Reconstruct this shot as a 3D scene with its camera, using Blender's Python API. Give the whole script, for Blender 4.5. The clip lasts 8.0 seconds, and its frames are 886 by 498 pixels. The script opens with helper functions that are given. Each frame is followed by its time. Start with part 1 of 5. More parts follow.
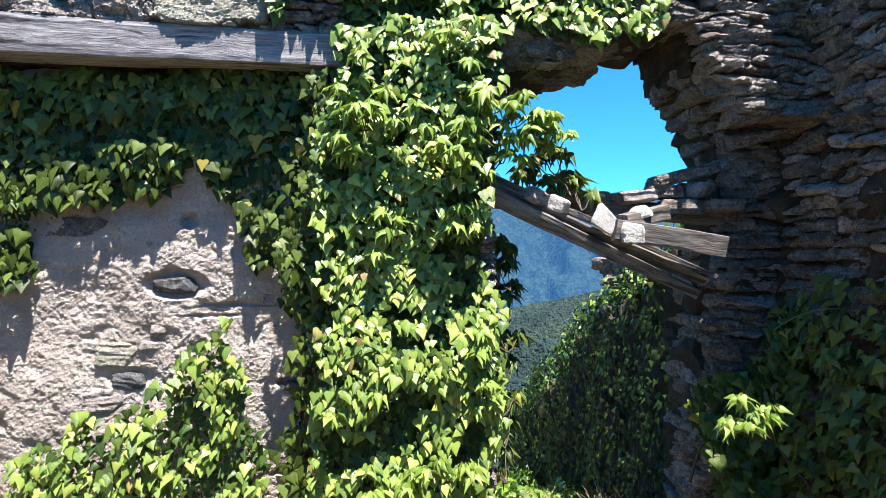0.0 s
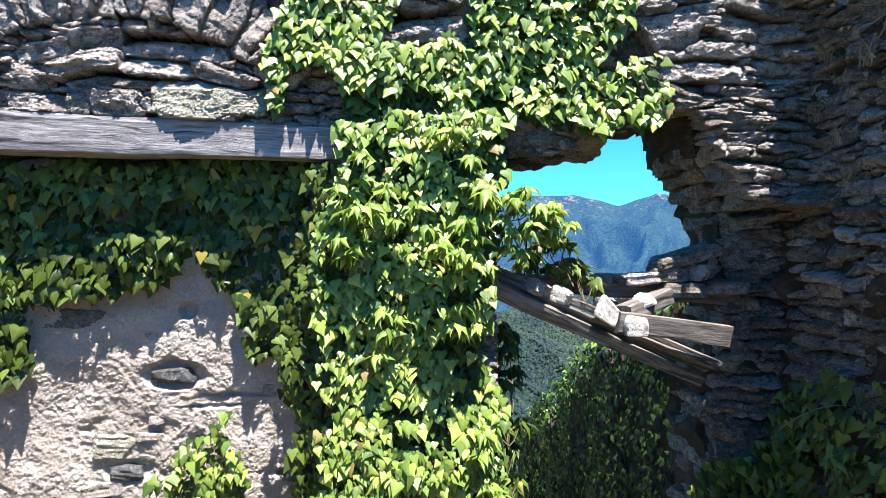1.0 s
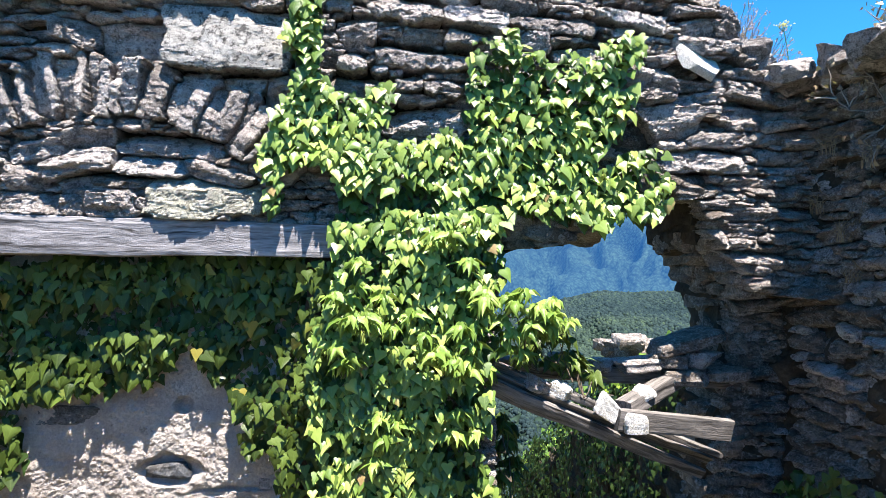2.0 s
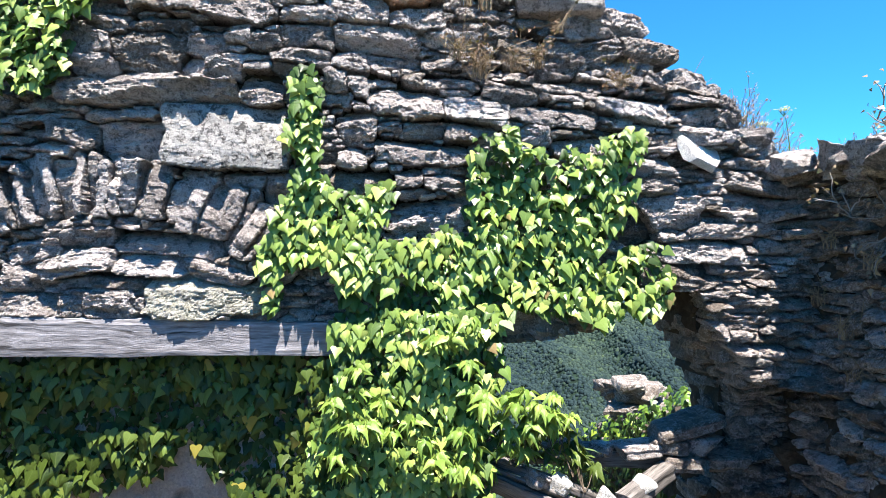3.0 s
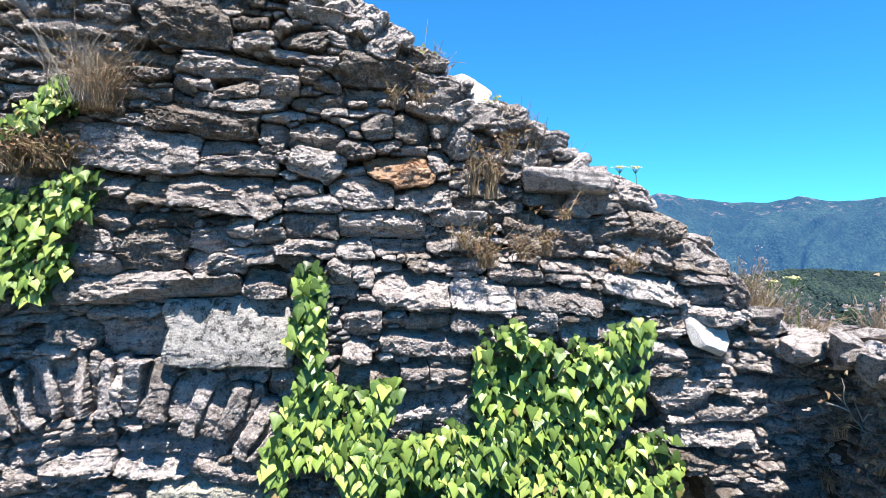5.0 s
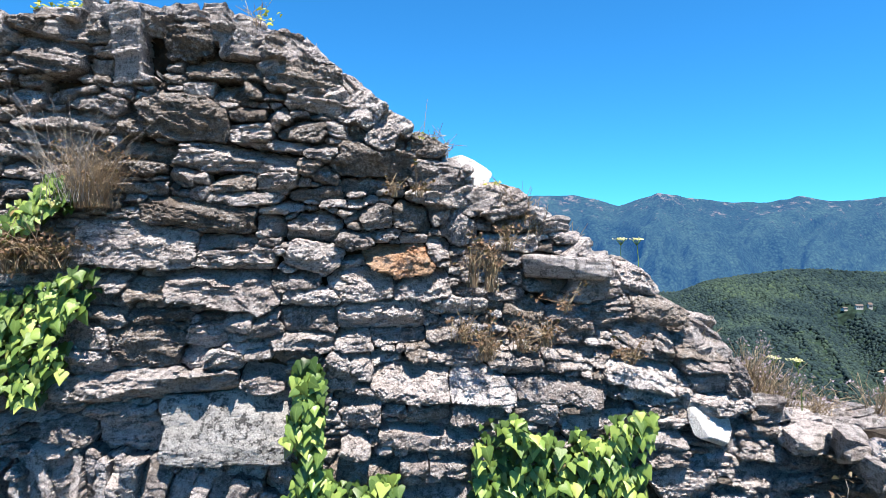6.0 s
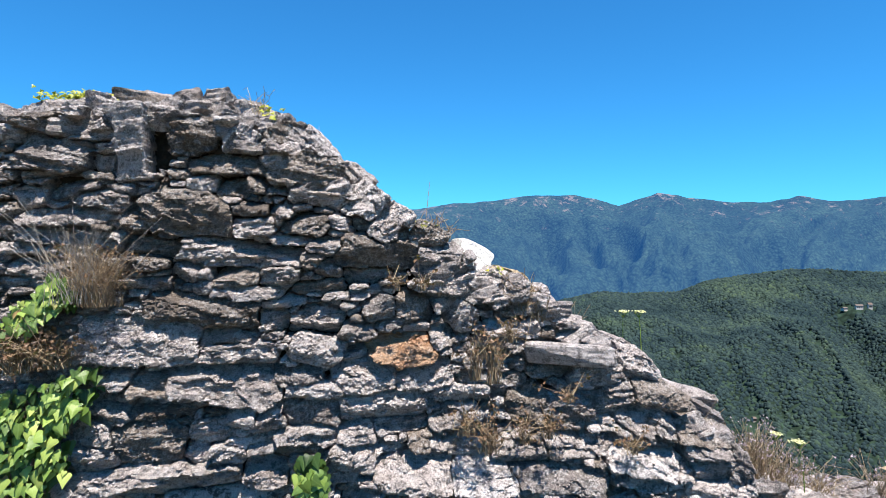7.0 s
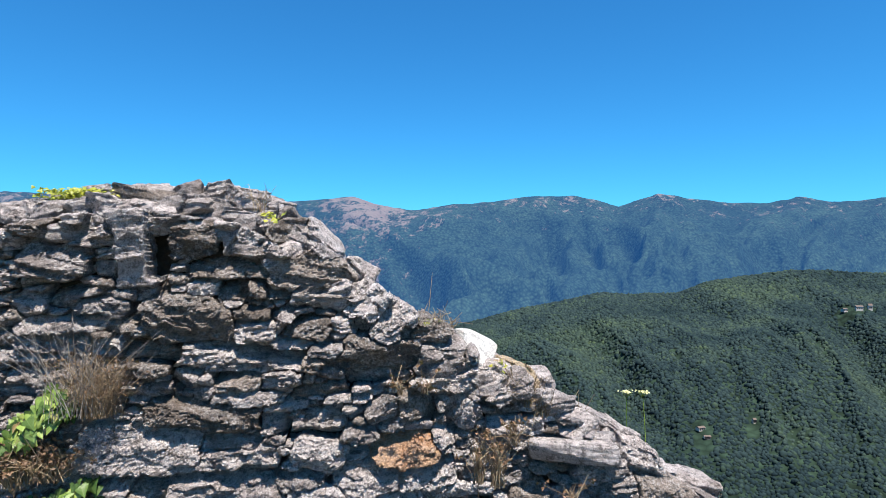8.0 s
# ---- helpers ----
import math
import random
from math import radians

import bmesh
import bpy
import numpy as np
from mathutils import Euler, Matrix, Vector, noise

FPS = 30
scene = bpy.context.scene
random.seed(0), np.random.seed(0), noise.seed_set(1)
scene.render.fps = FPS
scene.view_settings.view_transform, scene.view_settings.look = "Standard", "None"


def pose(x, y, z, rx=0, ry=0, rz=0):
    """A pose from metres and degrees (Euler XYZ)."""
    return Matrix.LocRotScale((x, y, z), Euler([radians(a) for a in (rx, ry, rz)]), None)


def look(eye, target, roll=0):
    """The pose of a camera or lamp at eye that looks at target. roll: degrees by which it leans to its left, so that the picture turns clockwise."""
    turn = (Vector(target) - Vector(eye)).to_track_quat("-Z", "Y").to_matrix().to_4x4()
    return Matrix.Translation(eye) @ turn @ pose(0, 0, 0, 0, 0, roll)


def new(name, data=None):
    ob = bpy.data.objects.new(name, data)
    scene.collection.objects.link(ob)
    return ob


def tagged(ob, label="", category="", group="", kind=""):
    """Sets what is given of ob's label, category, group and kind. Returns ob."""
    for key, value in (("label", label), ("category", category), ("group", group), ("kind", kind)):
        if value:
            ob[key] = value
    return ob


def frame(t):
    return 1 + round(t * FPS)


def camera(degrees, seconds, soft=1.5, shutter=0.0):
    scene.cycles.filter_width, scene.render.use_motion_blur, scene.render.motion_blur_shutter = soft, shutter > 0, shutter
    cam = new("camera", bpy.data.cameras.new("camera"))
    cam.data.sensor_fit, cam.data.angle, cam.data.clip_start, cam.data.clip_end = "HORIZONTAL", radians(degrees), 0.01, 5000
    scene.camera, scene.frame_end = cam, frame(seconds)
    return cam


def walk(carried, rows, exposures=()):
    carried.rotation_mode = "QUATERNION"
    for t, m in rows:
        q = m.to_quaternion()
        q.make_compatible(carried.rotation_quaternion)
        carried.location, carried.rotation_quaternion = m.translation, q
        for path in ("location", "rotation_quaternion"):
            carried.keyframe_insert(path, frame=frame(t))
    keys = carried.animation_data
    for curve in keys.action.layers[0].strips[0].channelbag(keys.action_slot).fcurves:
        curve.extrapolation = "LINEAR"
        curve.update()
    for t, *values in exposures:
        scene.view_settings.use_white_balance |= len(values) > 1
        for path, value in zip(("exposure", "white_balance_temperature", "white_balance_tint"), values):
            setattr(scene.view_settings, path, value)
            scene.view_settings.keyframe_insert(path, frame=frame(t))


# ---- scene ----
cam = camera(72.0, 8.0, soft=0.45)
PATH = [
    (0, (0.008, -0.036, 1.713), (0.008, 1.964, 1.716), 0.0),
    (0.5, (-0.001, -0.018, 1.952), (-0.001, 1.982, 1.954), -0.0),
    (1, (0.001, -0.003, 2.192), (0.001, 1.997, 2.194), -0.0),
    (1.5, (0.011, 0.018, 2.437), (0.011, 2.018, 2.439), -0.0),
    (3, (0.012, 0.041, 3.168), (0.012, 2.041, 3.169), -0.0),
    (3.5, (-0.015, 0.045, 3.405), (-0.015, 2.045, 3.406), -0.0),
    (4, (-0.028, 0.046, 3.651), (-0.028, 2.046, 3.652), -0.0),
    (4.5, (-0.02, 0.057, 3.89), (-0.02, 2.057, 3.891), 0.0),
    (6, (-0.016, 0.111, 4.579), (-0.016, 2.111, 4.579), 0.0),
    (6.5, (-0.012, 0.108, 4.809), (-0.012, 2.108, 4.808), 0.0),
    (7, (-0.029, 0.111, 5.035), (-0.029, 2.111, 5.034), 0.0),
    (7.5, (-0.034, 0.116, 5.272), (-0.034, 2.116, 5.271), 0.0),
    (8, (-0.044, 0.136, 5.53), (-0.044, 2.136, 5.531), 0.0),
]
walk(cam, [(t, look(eye, target, roll)) for t, eye, target, roll in PATH], [(0, 1.82), (1, 1.95), (1.5, 1.95), (3.5, 1.88), (4.5, 1.76), (6.5, 1.42), (8, 1.14)])

# ---- light: one high sun behind the camera and to its right, clear sky ----
SUN = Vector((0.15, -0.285, 0.945)).normalized()
world = bpy.data.worlds.new("sky")
scene.world = world
world.use_nodes = True
wn = world.node_tree.nodes
sky = wn.new("ShaderNodeTexSky")
sky.sky_type, sky.sun_disc = "NISHITA", False
sky.sun_elevation = math.asin(SUN.z)
sky.sun_rotation = math.atan2(SUN.x, SUN.y)
sky.altitude, sky.air_density, sky.dust_density, sky.ozone_density = 600, 1.0, 0.2, 4.0
tint = wn.new("ShaderNodeMix")
tint.data_type, tint.blend_type = "RGBA", "MULTIPLY"
tint.inputs[0].default_value, tint.inputs[7].default_value = 1.0, (0.28, 1.1, 1.6, 1)
world.node_tree.links.new(sky.outputs[0], tint.inputs[6])
world.node_tree.links.new(tint.outputs[2], wn["Background"].inputs[0])
wn["Background"].inputs[1].default_value = 0.05
lamp = bpy.data.lights.new("sun", "SUN")
lamp.energy, lamp.angle, lamp.color = 5.0, radians(0.55), (1.0, 0.915, 0.84)
new("sun", lamp).matrix_world = look(SUN * 50, (0, 0, 0))


# ---- materials ----
class Nodes:
    """A small builder of node materials."""

    def __init__(self, name):
        self.mat = bpy.data.materials.new(name)
        self.mat.use_nodes = True
        self.tree = self.mat.node_tree
        self.bsdf = self.tree.nodes["Principled BSDF"]
        self.out = self.tree.nodes["Material Output"]
        self.pos = self.add("ShaderNodeTexCoord").outputs["Object"]

    def add(self, kind, **inputs):
        n = self.tree.nodes.new(kind)
        for k, v in inputs.items():
            self.link(v, n.inputs[k.replace("_", " ")])
        return n

    def link(self, v, socket):
        if isinstance(v, bpy.types.NodeSocket):
            self.tree.links.new(v, socket)
        else:
            socket.default_value = v

    def world(self):
        self.pos = self.add("ShaderNodeNewGeometry").outputs["Position"]

    def shift(self, c):
        """Moves the pattern by a chance of its own for each piece."""
        far = self.add("ShaderNodeCombineXYZ", X=self.math("MULTIPLY", c, 41.0), Y=self.math("MULTIPLY", c, 17.0), Z=self.math("MULTIPLY", c, 29.0)).outputs[0]
        n = self.tree.nodes.new("ShaderNodeVectorMath")
        n.operation = "ADD"
        self.link(self.pos, n.inputs[0])
        self.link(far, n.inputs[1])
        self.pos = n.outputs[0]

    def scaled(self, x, y, z):
        return self.add("ShaderNodeMapping", Vector=self.pos, Scale=(x, y, z)).outputs[0]

    def noise(self, scale, detail=4.0, rough=0.6, stretch=None, distort=0.0):
        v = self.scaled(*stretch) if stretch else self.pos
        return self.add("ShaderNodeTexNoise", Vector=v, Scale=scale, Detail=detail, Roughness=rough, Distortion=distort).outputs["Fac"]

    def voronoi(self, scale, feature="F1", stretch=None):
        v = self.scaled(*stretch) if stretch else self.pos
        n = self.add("ShaderNodeTexVoronoi", Vector=v, Scale=scale)
        n.feature = feature
        return n.outputs["Distance"]

    def ramp(self, fac, stops):
        n = self.add("ShaderNodeValToRGB", Fac=fac)
        e = n.color_ramp.elements
        while len(e) < len(stops):
            e.new(0.5)
        for k, (p, c) in zip(e, stops):
            k.position = p
            k.color = (*((c, c, c) if isinstance(c, (int, float)) else c), 1)
        return n.outputs[0]

    def mix(self, fac, a, b, blend="MIX"):
        n = self.tree.nodes.new("ShaderNodeMix")
        n.data_type, n.blend_type = "RGBA", blend
        for v, i in ((fac, 0), (a, 6), (b, 7)):
            self.link((*v, 1) if isinstance(v, tuple) and len(v) == 3 else v, n.inputs[i])
        return n.outputs[2]

    def math(self, op, a, b=0.0):
        n = self.tree.nodes.new("ShaderNodeMath")
        n.operation = op
        self.link(a, n.inputs[0])
        self.link(b, n.inputs[1])
        return n.outputs[0]

    def chance(self):
        """One number for each object, or for each loose piece of a joined mesh."""
        a = self.add("ShaderNodeObjectInfo").outputs["Random"]
        b = self.add("ShaderNodeNewGeometry").outputs["Random Per Island"]
        return self.math("FRACT", self.math("ADD", a, self.math("MULTIPLY", b, 3.7)))

    def bump(self, height, strength, distance):
        n = self.add("ShaderNodeBump", Height=height, Strength=strength, Distance=distance)
        old = self.bsdf.inputs["Normal"]
        if old.links:
            self.link(old.links[0].from_socket, n.inputs["Normal"])
        self.tree.links.new(n.outputs[0], old)

    def done(self, colour, rough=0.8, spec=0.3):
        self.link((*colour, 1) if isinstance(colour, tuple) and len(colour) == 3 else colour, self.bsdf.inputs["Base Color"])
        self.link(rough, self.bsdf.inputs["Roughness"])
        self.bsdf.inputs["Specular IOR Level"].default_value = spec
        return self.mat


def schist(name, dark, mid, light, lichen=0.6, warm=(0.25, 0.19, 0.13), warmth=0.3, layers=0.7, sooty=0.7):
    n = Nodes(name)
    c = n.chance()
    n.shift(c)
    base = n.ramp(c, [(0.0, dark), (0.45, mid), (1.0, light)])
    strata = n.noise(9.0, 8, 0.72, (1, 1, 7.0), 0.5)
    base = n.mix(layers, base, n.ramp(strata, [(0.36, 0.62), (0.5, 1.0), (0.64, 1.35)]), "MULTIPLY")
    grain = n.noise(150, 5, 0.8)
    base = n.mix(0.8, base, n.ramp(grain, [(0.36, 0.35), (0.5, 1.0), (0.64, 1.7)]), "MULTIPLY")
    stain = n.ramp(n.noise(5.5, 5, 0.65), [(0.52, 0.0), (0.68, 1.0)])
    base = n.mix(n.math("MULTIPLY", stain, warmth), base, warm)
    spots = n.ramp(n.noise(70, 8, 0.85), [(0.49, 0.0), (0.53, 1.0)])
    patch = n.ramp(n.noise(9, 6, 0.8), [(0.45, 0.0), (0.53, 1.0)])
    base = n.mix(n.math("MULTIPLY", n.math("MULTIPLY", spots, patch), lichen), base, (0.7, 0.68, 0.665))
    black = n.ramp(n.noise(22, 9, 0.86), [(0.52, 0.0), (0.55, 1.0)])
    base = n.mix(n.math("MULTIPLY", black, sooty), base, (0.035, 0.034, 0.034))
    n.bump(strata, layers * 0.8, 0.012)
    n.bump(n.noise(60, 8, 0.85, (0.5, 1, 1.8)), 1.0, 0.02)
    n.bump(grain, 1.0, 0.009)
    return n.done(base, n.ramp(grain, [(0.3, 0.55), (0.7, 0.9)]), 0.4)


STONE = schist("schist", (0.22, 0.192, 0.18), (0.37, 0.327, 0.308), (0.54, 0.482, 0.458))
PALE = schist("pale_schist", (0.4, 0.36, 0.35), (0.5, 0.455, 0.44), (0.6, 0.555, 0.54), 0.6)
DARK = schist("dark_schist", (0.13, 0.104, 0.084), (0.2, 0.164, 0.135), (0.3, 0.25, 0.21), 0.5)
GRANITE = schist("granite", (0.4, 0.39, 0.37), (0.42, 0.41, 0.39), (0.45, 0.44, 0.42), 0.6, (0.34, 0.32, 0.28), 0.3, 0.0, 0.9)
RUST = schist("rusty_stone", (0.4, 0.25, 0.15), (0.44, 0.27, 0.16), (0.48, 0.31, 0.19), 0.25, (0.45, 0.19, 0.06), 0.75, 0.4, 0.5)
WHITE = schist("white_stone", (0.76, 0.75, 0.72), (0.8, 0.79, 0.76), (0.84, 0.83, 0.8), 0.1, (0.6, 0.56, 0.48), 0.15, 0.15, 0.06)
YELLOW = schist("lichened_stone", (0.38, 0.37, 0.3), (0.43, 0.42, 0.34), (0.48, 0.47, 0.38), 0.7, (0.36, 0.33, 0.22), 0.5, 0.3, 0.5)
OCHRE = schist("ochre_stone", (0.42, 0.32, 0.19), (0.46, 0.35, 0.21), (0.5, 0.39, 0.24), 0.3, (0.45, 0.3, 0.14), 0.5, 0.3, 0.3)
SLATE = schist("slate", (0.09, 0.1, 0.115), (0.12, 0.13, 0.145), (0.16, 0.17, 0.185), 0.25)


def earth_material():
    n = Nodes("earth_mortar")
    n.world()
    a = n.noise(7, 6, 0.7)
    base = n.ramp(a, [(0.3, (0.032, 0.025, 0.019)), (0.5, (0.062, 0.05, 0.038)), (0.72, (0.12, 0.098, 0.075))])
    b = n.noise(60, 4, 0.75)
    base = n.mix(0.6, base, n.ramp(b, [(0.3, 0.5), (0.7, 1.4)]), "MULTIPLY")
    n.bump(n.noise(22, 6, 0.75), 1.0, 0.03)
    n.bump(b, 0.7, 0.006)
    return n.done(base, 0.95, 0.15)


def plaster_material():
    n = Nodes("rough_plaster")
    n.world()
    a = n.noise(4.5, 6, 0.65)
    base = n.ramp(a, [(0.3, (0.42, 0.37, 0.34)), (0.5, (0.57, 0.51, 0.475)), (0.72, (0.7, 0.65, 0.61))])
    b = n.noise(75, 4, 0.75)
    base = n.mix(0.6, base, n.ramp(b, [(0.3, 0.6), (0.7, 1.3)]), "MULTIPLY")
    pits = n.voronoi(30)
    holes = n.ramp(n.noise(14, 5, 0.7), [(0.28, 1.0), (0.38, 0.0)])
    base = n.mix(n.math("MULTIPLY", holes, 0.65), base, (0.1, 0.085, 0.075))
    n.bump(n.noise(70, 8, 0.85), 1.0, 0.022)
    n.bump(pits, 0.4, 0.015)
    n.bump(b, 0.8, 0.014)
    return n.done(base, 0.95, 0.15)


def timber_material(name, dark, light):
    n = Nodes(name)
    wob = n.noise(3.0, 3, 0.5)
    v = n.add("ShaderNodeVectorMath", **{})
    v.operation = "ADD"
    n.link(n.scaled(0.8, 12, 12), v.inputs[0])
    n.link(n.add("ShaderNodeCombineXYZ", Z=n.math("MULTIPLY", wob, 0.8), Y=n.math("MULTIPLY", wob, 0.6)).outputs[0], v.inputs[1])
    fibre = n.add("ShaderNodeTexNoise", Vector=v.outputs[0], Scale=5.5, Detail=7.0, Roughness=0.7).outputs["Fac"]
    base = n.ramp(fibre, [(0.32, dark), (0.5, tuple((a + b) / 2 for a, b in zip(dark, light))), (0.68, light)])
    crack = n.ramp(n.add("ShaderNodeTexNoise", Vector=v.outputs[0], Scale=2.3, Detail=3.0).outputs["Fac"], [(0.34, 1.0), (0.4, 0.0)])
    base = n.mix(n.math("MULTIPLY", crack, 0.85), base, (0.03, 0.028, 0.027))
    base = n.mix(0.5, base, n.ramp(n.noise(6, 4, 0.6), [(0.3, 0.65), (0.7, 1.3)]), "MULTIPLY")
    n.bump(crack, -0.8, 0.012)
    n.bump(fibre, 0.8, 0.008)
    return n.done(base, 0.85, 0.2)


def leaf_material(name, stops, trans, shine, veined=0.0, patchy=0.0):
    n = Nodes(name)
    c = n.chance()
    base = n.ramp(c, stops)
    base = n.mix(0.35, base, n.ramp(n.noise(30, 3, 0.6), [(0.3, 0.7), (0.7, 1.25)]), "MULTIPLY")
    if patchy:
        where = n.add("ShaderNodeNewGeometry").outputs["Position"]
        broad = n.add("ShaderNodeTexNoise", Vector=where, Scale=patchy, Detail=4.0).outputs["Fac"]
        base = n.mix(0.9, base, n.ramp(broad, [(0.34, (0.6, 0.65, 0.72)), (0.5, 1.0), (0.66, (1.5, 1.4, 1.05))]), "MULTIPLY")
    if veined:
        uv = n.add("ShaderNodeSeparateXYZ", Vector=n.add("ShaderNodeUVMap").outputs[0])
        off = n.math("ABSOLUTE", n.math("SUBTRACT", uv.outputs["X"], 0.5))
        rib = n.ramp(off, [(0.0, 1.0), (0.035, 0.0)])
        side = n.math("FRACT", n.math("MULTIPLY", n.math("ADD", uv.outputs["Y"], n.math("MULTIPLY", off, -0.9)), 4.5))
        vein = n.ramp(n.math("ABSOLUTE", n.math("SUBTRACT", side, 0.5)), [(0.0, 1.0), (0.1, 0.0)])
        base = n.mix(n.math("MULTIPLY", n.math("MAXIMUM", rib, n.math("MULTIPLY", vein, 0.5)), veined), base, (0.34, 0.44, 0.14))
        n.bump(n.math("MAXIMUM", rib, n.math("MULTIPLY", vein, 0.6)), -0.5, 0.003)
    n.bump(n.noise(45, 2, 0.5), 0.25, 0.004)
    n.done(base, 0.4, shine)
    t = n.add("ShaderNodeBsdfTranslucent", Color=n.mix(0.5, base, (0.36, 0.44, 0.08)))
    m = n.add("ShaderNodeMixShader", Fac=trans)
    n.link(n.bsdf.outputs[0], m.inputs[1])
    n.link(t.outputs[0], m.inputs[2])
    n.link(m.outputs[0], n.out.inputs["Surface"])
    return n.mat


IVY = leaf_material("ivy_leaf", [(0.0, (0.075, 0.135, 0.03)), (0.35, (0.14, 0.23, 0.045)), (0.7, (0.25, 0.35, 0.07)), (0.985, (0.4, 0.47, 0.12)), (0.995, (0.27, 0.19, 0.08))], 0.22, 0.45, 0.25)
# Darker copies of the ivy leaf: shade put into the colour.
DEEP_SHADE = leaf_material("shade_toned_inner_leaf", [(0.0, (0.02, 0.045, 0.012)), (0.5, (0.042, 0.085, 0.02)), (1.0, (0.09, 0.15, 0.03))], 0.18, 0.25, 0.12)
SHADY = leaf_material("shade_toned_ivy_leaf", [(0.0, (0.022, 0.04, 0.007)), (0.5, (0.06, 0.094, 0.014)), (0.98, (0.12, 0.175, 0.035)), (0.995, (0.24, 0.21, 0.04))], 0.1, 0.3, 0.1)
YOUNG = leaf_material("young_ivy_leaf", [(0.0, (0.12, 0.21, 0.035)), (0.5, (0.19, 0.3, 0.05)), (1.0, (0.3, 0.41, 0.09))], 0.25, 0.42, 0.2)
MELLOW = leaf_material("yellowed_leaf", [(0.0, (0.2, 0.25, 0.04)), (0.5, (0.33, 0.35, 0.05)), (1.0, (0.45, 0.43, 0.07))], 0.25, 0.25, 0.2)
BUSH = leaf_material("bush_leaf", [(0.0, (0.05, 0.11, 0.02)), (0.5, (0.1, 0.19, 0.03)), (0.9, (0.2, 0.32, 0.045)), (1.0, (0.3, 0.4, 0.05))], 0.25, 0.35)
STRAW = leaf_material("dry_stalk", [(0.0, (0.16, 0.11, 0.075)), (0.5, (0.27, 0.2, 0.13)), (1.0, (0.42, 0.34, 0.22))], 0.1, 0.2)
RUSSET = leaf_material("dead_leaf", [(0.0, (0.08, 0.05, 0.035)), (0.6, (0.15, 0.09, 0.055)), (1.0, (0.24, 0.15, 0.09))], 0.12, 0.2)
# Another darkened ivy leaf, for growth that stands in shade.
HEDGE_SHADE = leaf_material("shade_toned_hedge_leaf", [(0.0, (0.014, 0.032, 0.012)), (0.5, (0.028, 0.056, 0.017)), (1.0, (0.055, 0.09, 0.024))], 0.05, 0.12, 0.05)
TWIG = leaf_material("grey_twig", [(0.0, (0.14, 0.125, 0.11)), (1.0, (0.32, 0.3, 0.27))], 0.0, 0.2)
PETAL = leaf_material("cream_petal", [(0.0, (0.6, 0.6, 0.3)), (1.0, (0.72, 0.7, 0.42))], 0.3, 0.2)
LILAC = leaf_material("lilac_petal", [(0.0, (0.34, 0.26, 0.33)), (1.0, (0.5, 0.4, 0.46))], 0.3, 0.2)
EARTH = earth_material()
PLASTER = plaster_material()
TIMBER = timber_material("weathered_timber", (0.07, 0.068, 0.073), (0.36, 0.352, 0.37))
BOARD = timber_material("grey_board", (0.042, 0.039, 0.037), (0.26, 0.24, 0.225))
STEM = leaf_material("ivy_stem", [(0.0, (0.05, 0.038, 0.028)), (1.0, (0.11, 0.085, 0.06))], 0.0, 0.2)


def land_material(name, stops, scale, bare=None, haze_glow=0.0, relief=8.0):
    n = Nodes(name)
    n.world()
    crowns = n.voronoi(scale)
    broad = n.noise(0.005 if scale < 1 else scale * 0.06, 6, 0.65)
    base = n.ramp(broad, stops)
    base = n.mix(0.7, base, n.ramp(crowns, [(0.0, 1.6), (0.45, 0.8), (0.85, 0.25)]), "MULTIPLY")
    base = n.mix(0.6, base, n.ramp(n.noise(scale * 0.5, 4, 0.7), [(0.3, 0.6), (0.7, 1.35)]), "MULTIPLY")
    if bare:
        colour, low, high, amount = bare
        h = n.add("ShaderNodeSeparateXYZ", Vector=n.pos).outputs["Z"]
        up = n.add("ShaderNodeMapRange", Value=h, From_Min=low, From_Max=high).outputs[0]
        across = n.math("ABSOLUTE", n.math("ADD", n.add("ShaderNodeSeparateXYZ", Vector=n.pos).outputs["X"], 270.0))
        spur = n.add("ShaderNodeMapRange", Value=across, From_Min=330.0, From_Max=60.0).outputs[0]
        lift = n.math("ADD", n.math("MULTIPLY", up, 0.16), n.math("MULTIPLY", spur, 0.13))
        rocky = n.ramp(n.math("ADD", lift, n.noise(0.016, 8, 0.85)), [(0.67, 0.0), (0.72, 1.0)])
        base = n.mix(n.math("MULTIPLY", rocky, amount), base, colour)
    n.bump(n.math("MULTIPLY", crowns, -1.0), 1.0, relief)
    n.done(base, 0.95, 0.05)
    # Blue emission paints the haze over far slopes; nothing there gives light.
    if haze_glow:
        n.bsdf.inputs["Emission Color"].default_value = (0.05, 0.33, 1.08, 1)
        n.bsdf.inputs["Emission Strength"].default_value = haze_glow
    return n.mat


WOODS = land_material("woodland", [(0.3, (0.014, 0.028, 0.02)), (0.5, (0.02, 0.037, 0.026)), (0.7, (0.027, 0.047, 0.029))], 0.12, relief=2.0)
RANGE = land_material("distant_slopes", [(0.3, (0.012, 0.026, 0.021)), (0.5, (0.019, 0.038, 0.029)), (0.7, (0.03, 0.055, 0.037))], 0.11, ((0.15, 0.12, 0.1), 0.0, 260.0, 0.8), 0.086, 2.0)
# Ground lightened to tan so the unseen floor bounces warm light into shadows.
GRASSY = earth_material()
GRASSY.name = "rough_grass"
for node in GRASSY.node_tree.nodes:
    if node.bl_idname == "ShaderNodeValToRGB" and len(node.color_ramp.elements) == 3:
        for k, c in zip(node.color_ramp.elements, ((0.09, 0.08, 0.036), (0.16, 0.132, 0.068), (0.26, 0.21, 0.12))):
            k.color = (*c, 1)
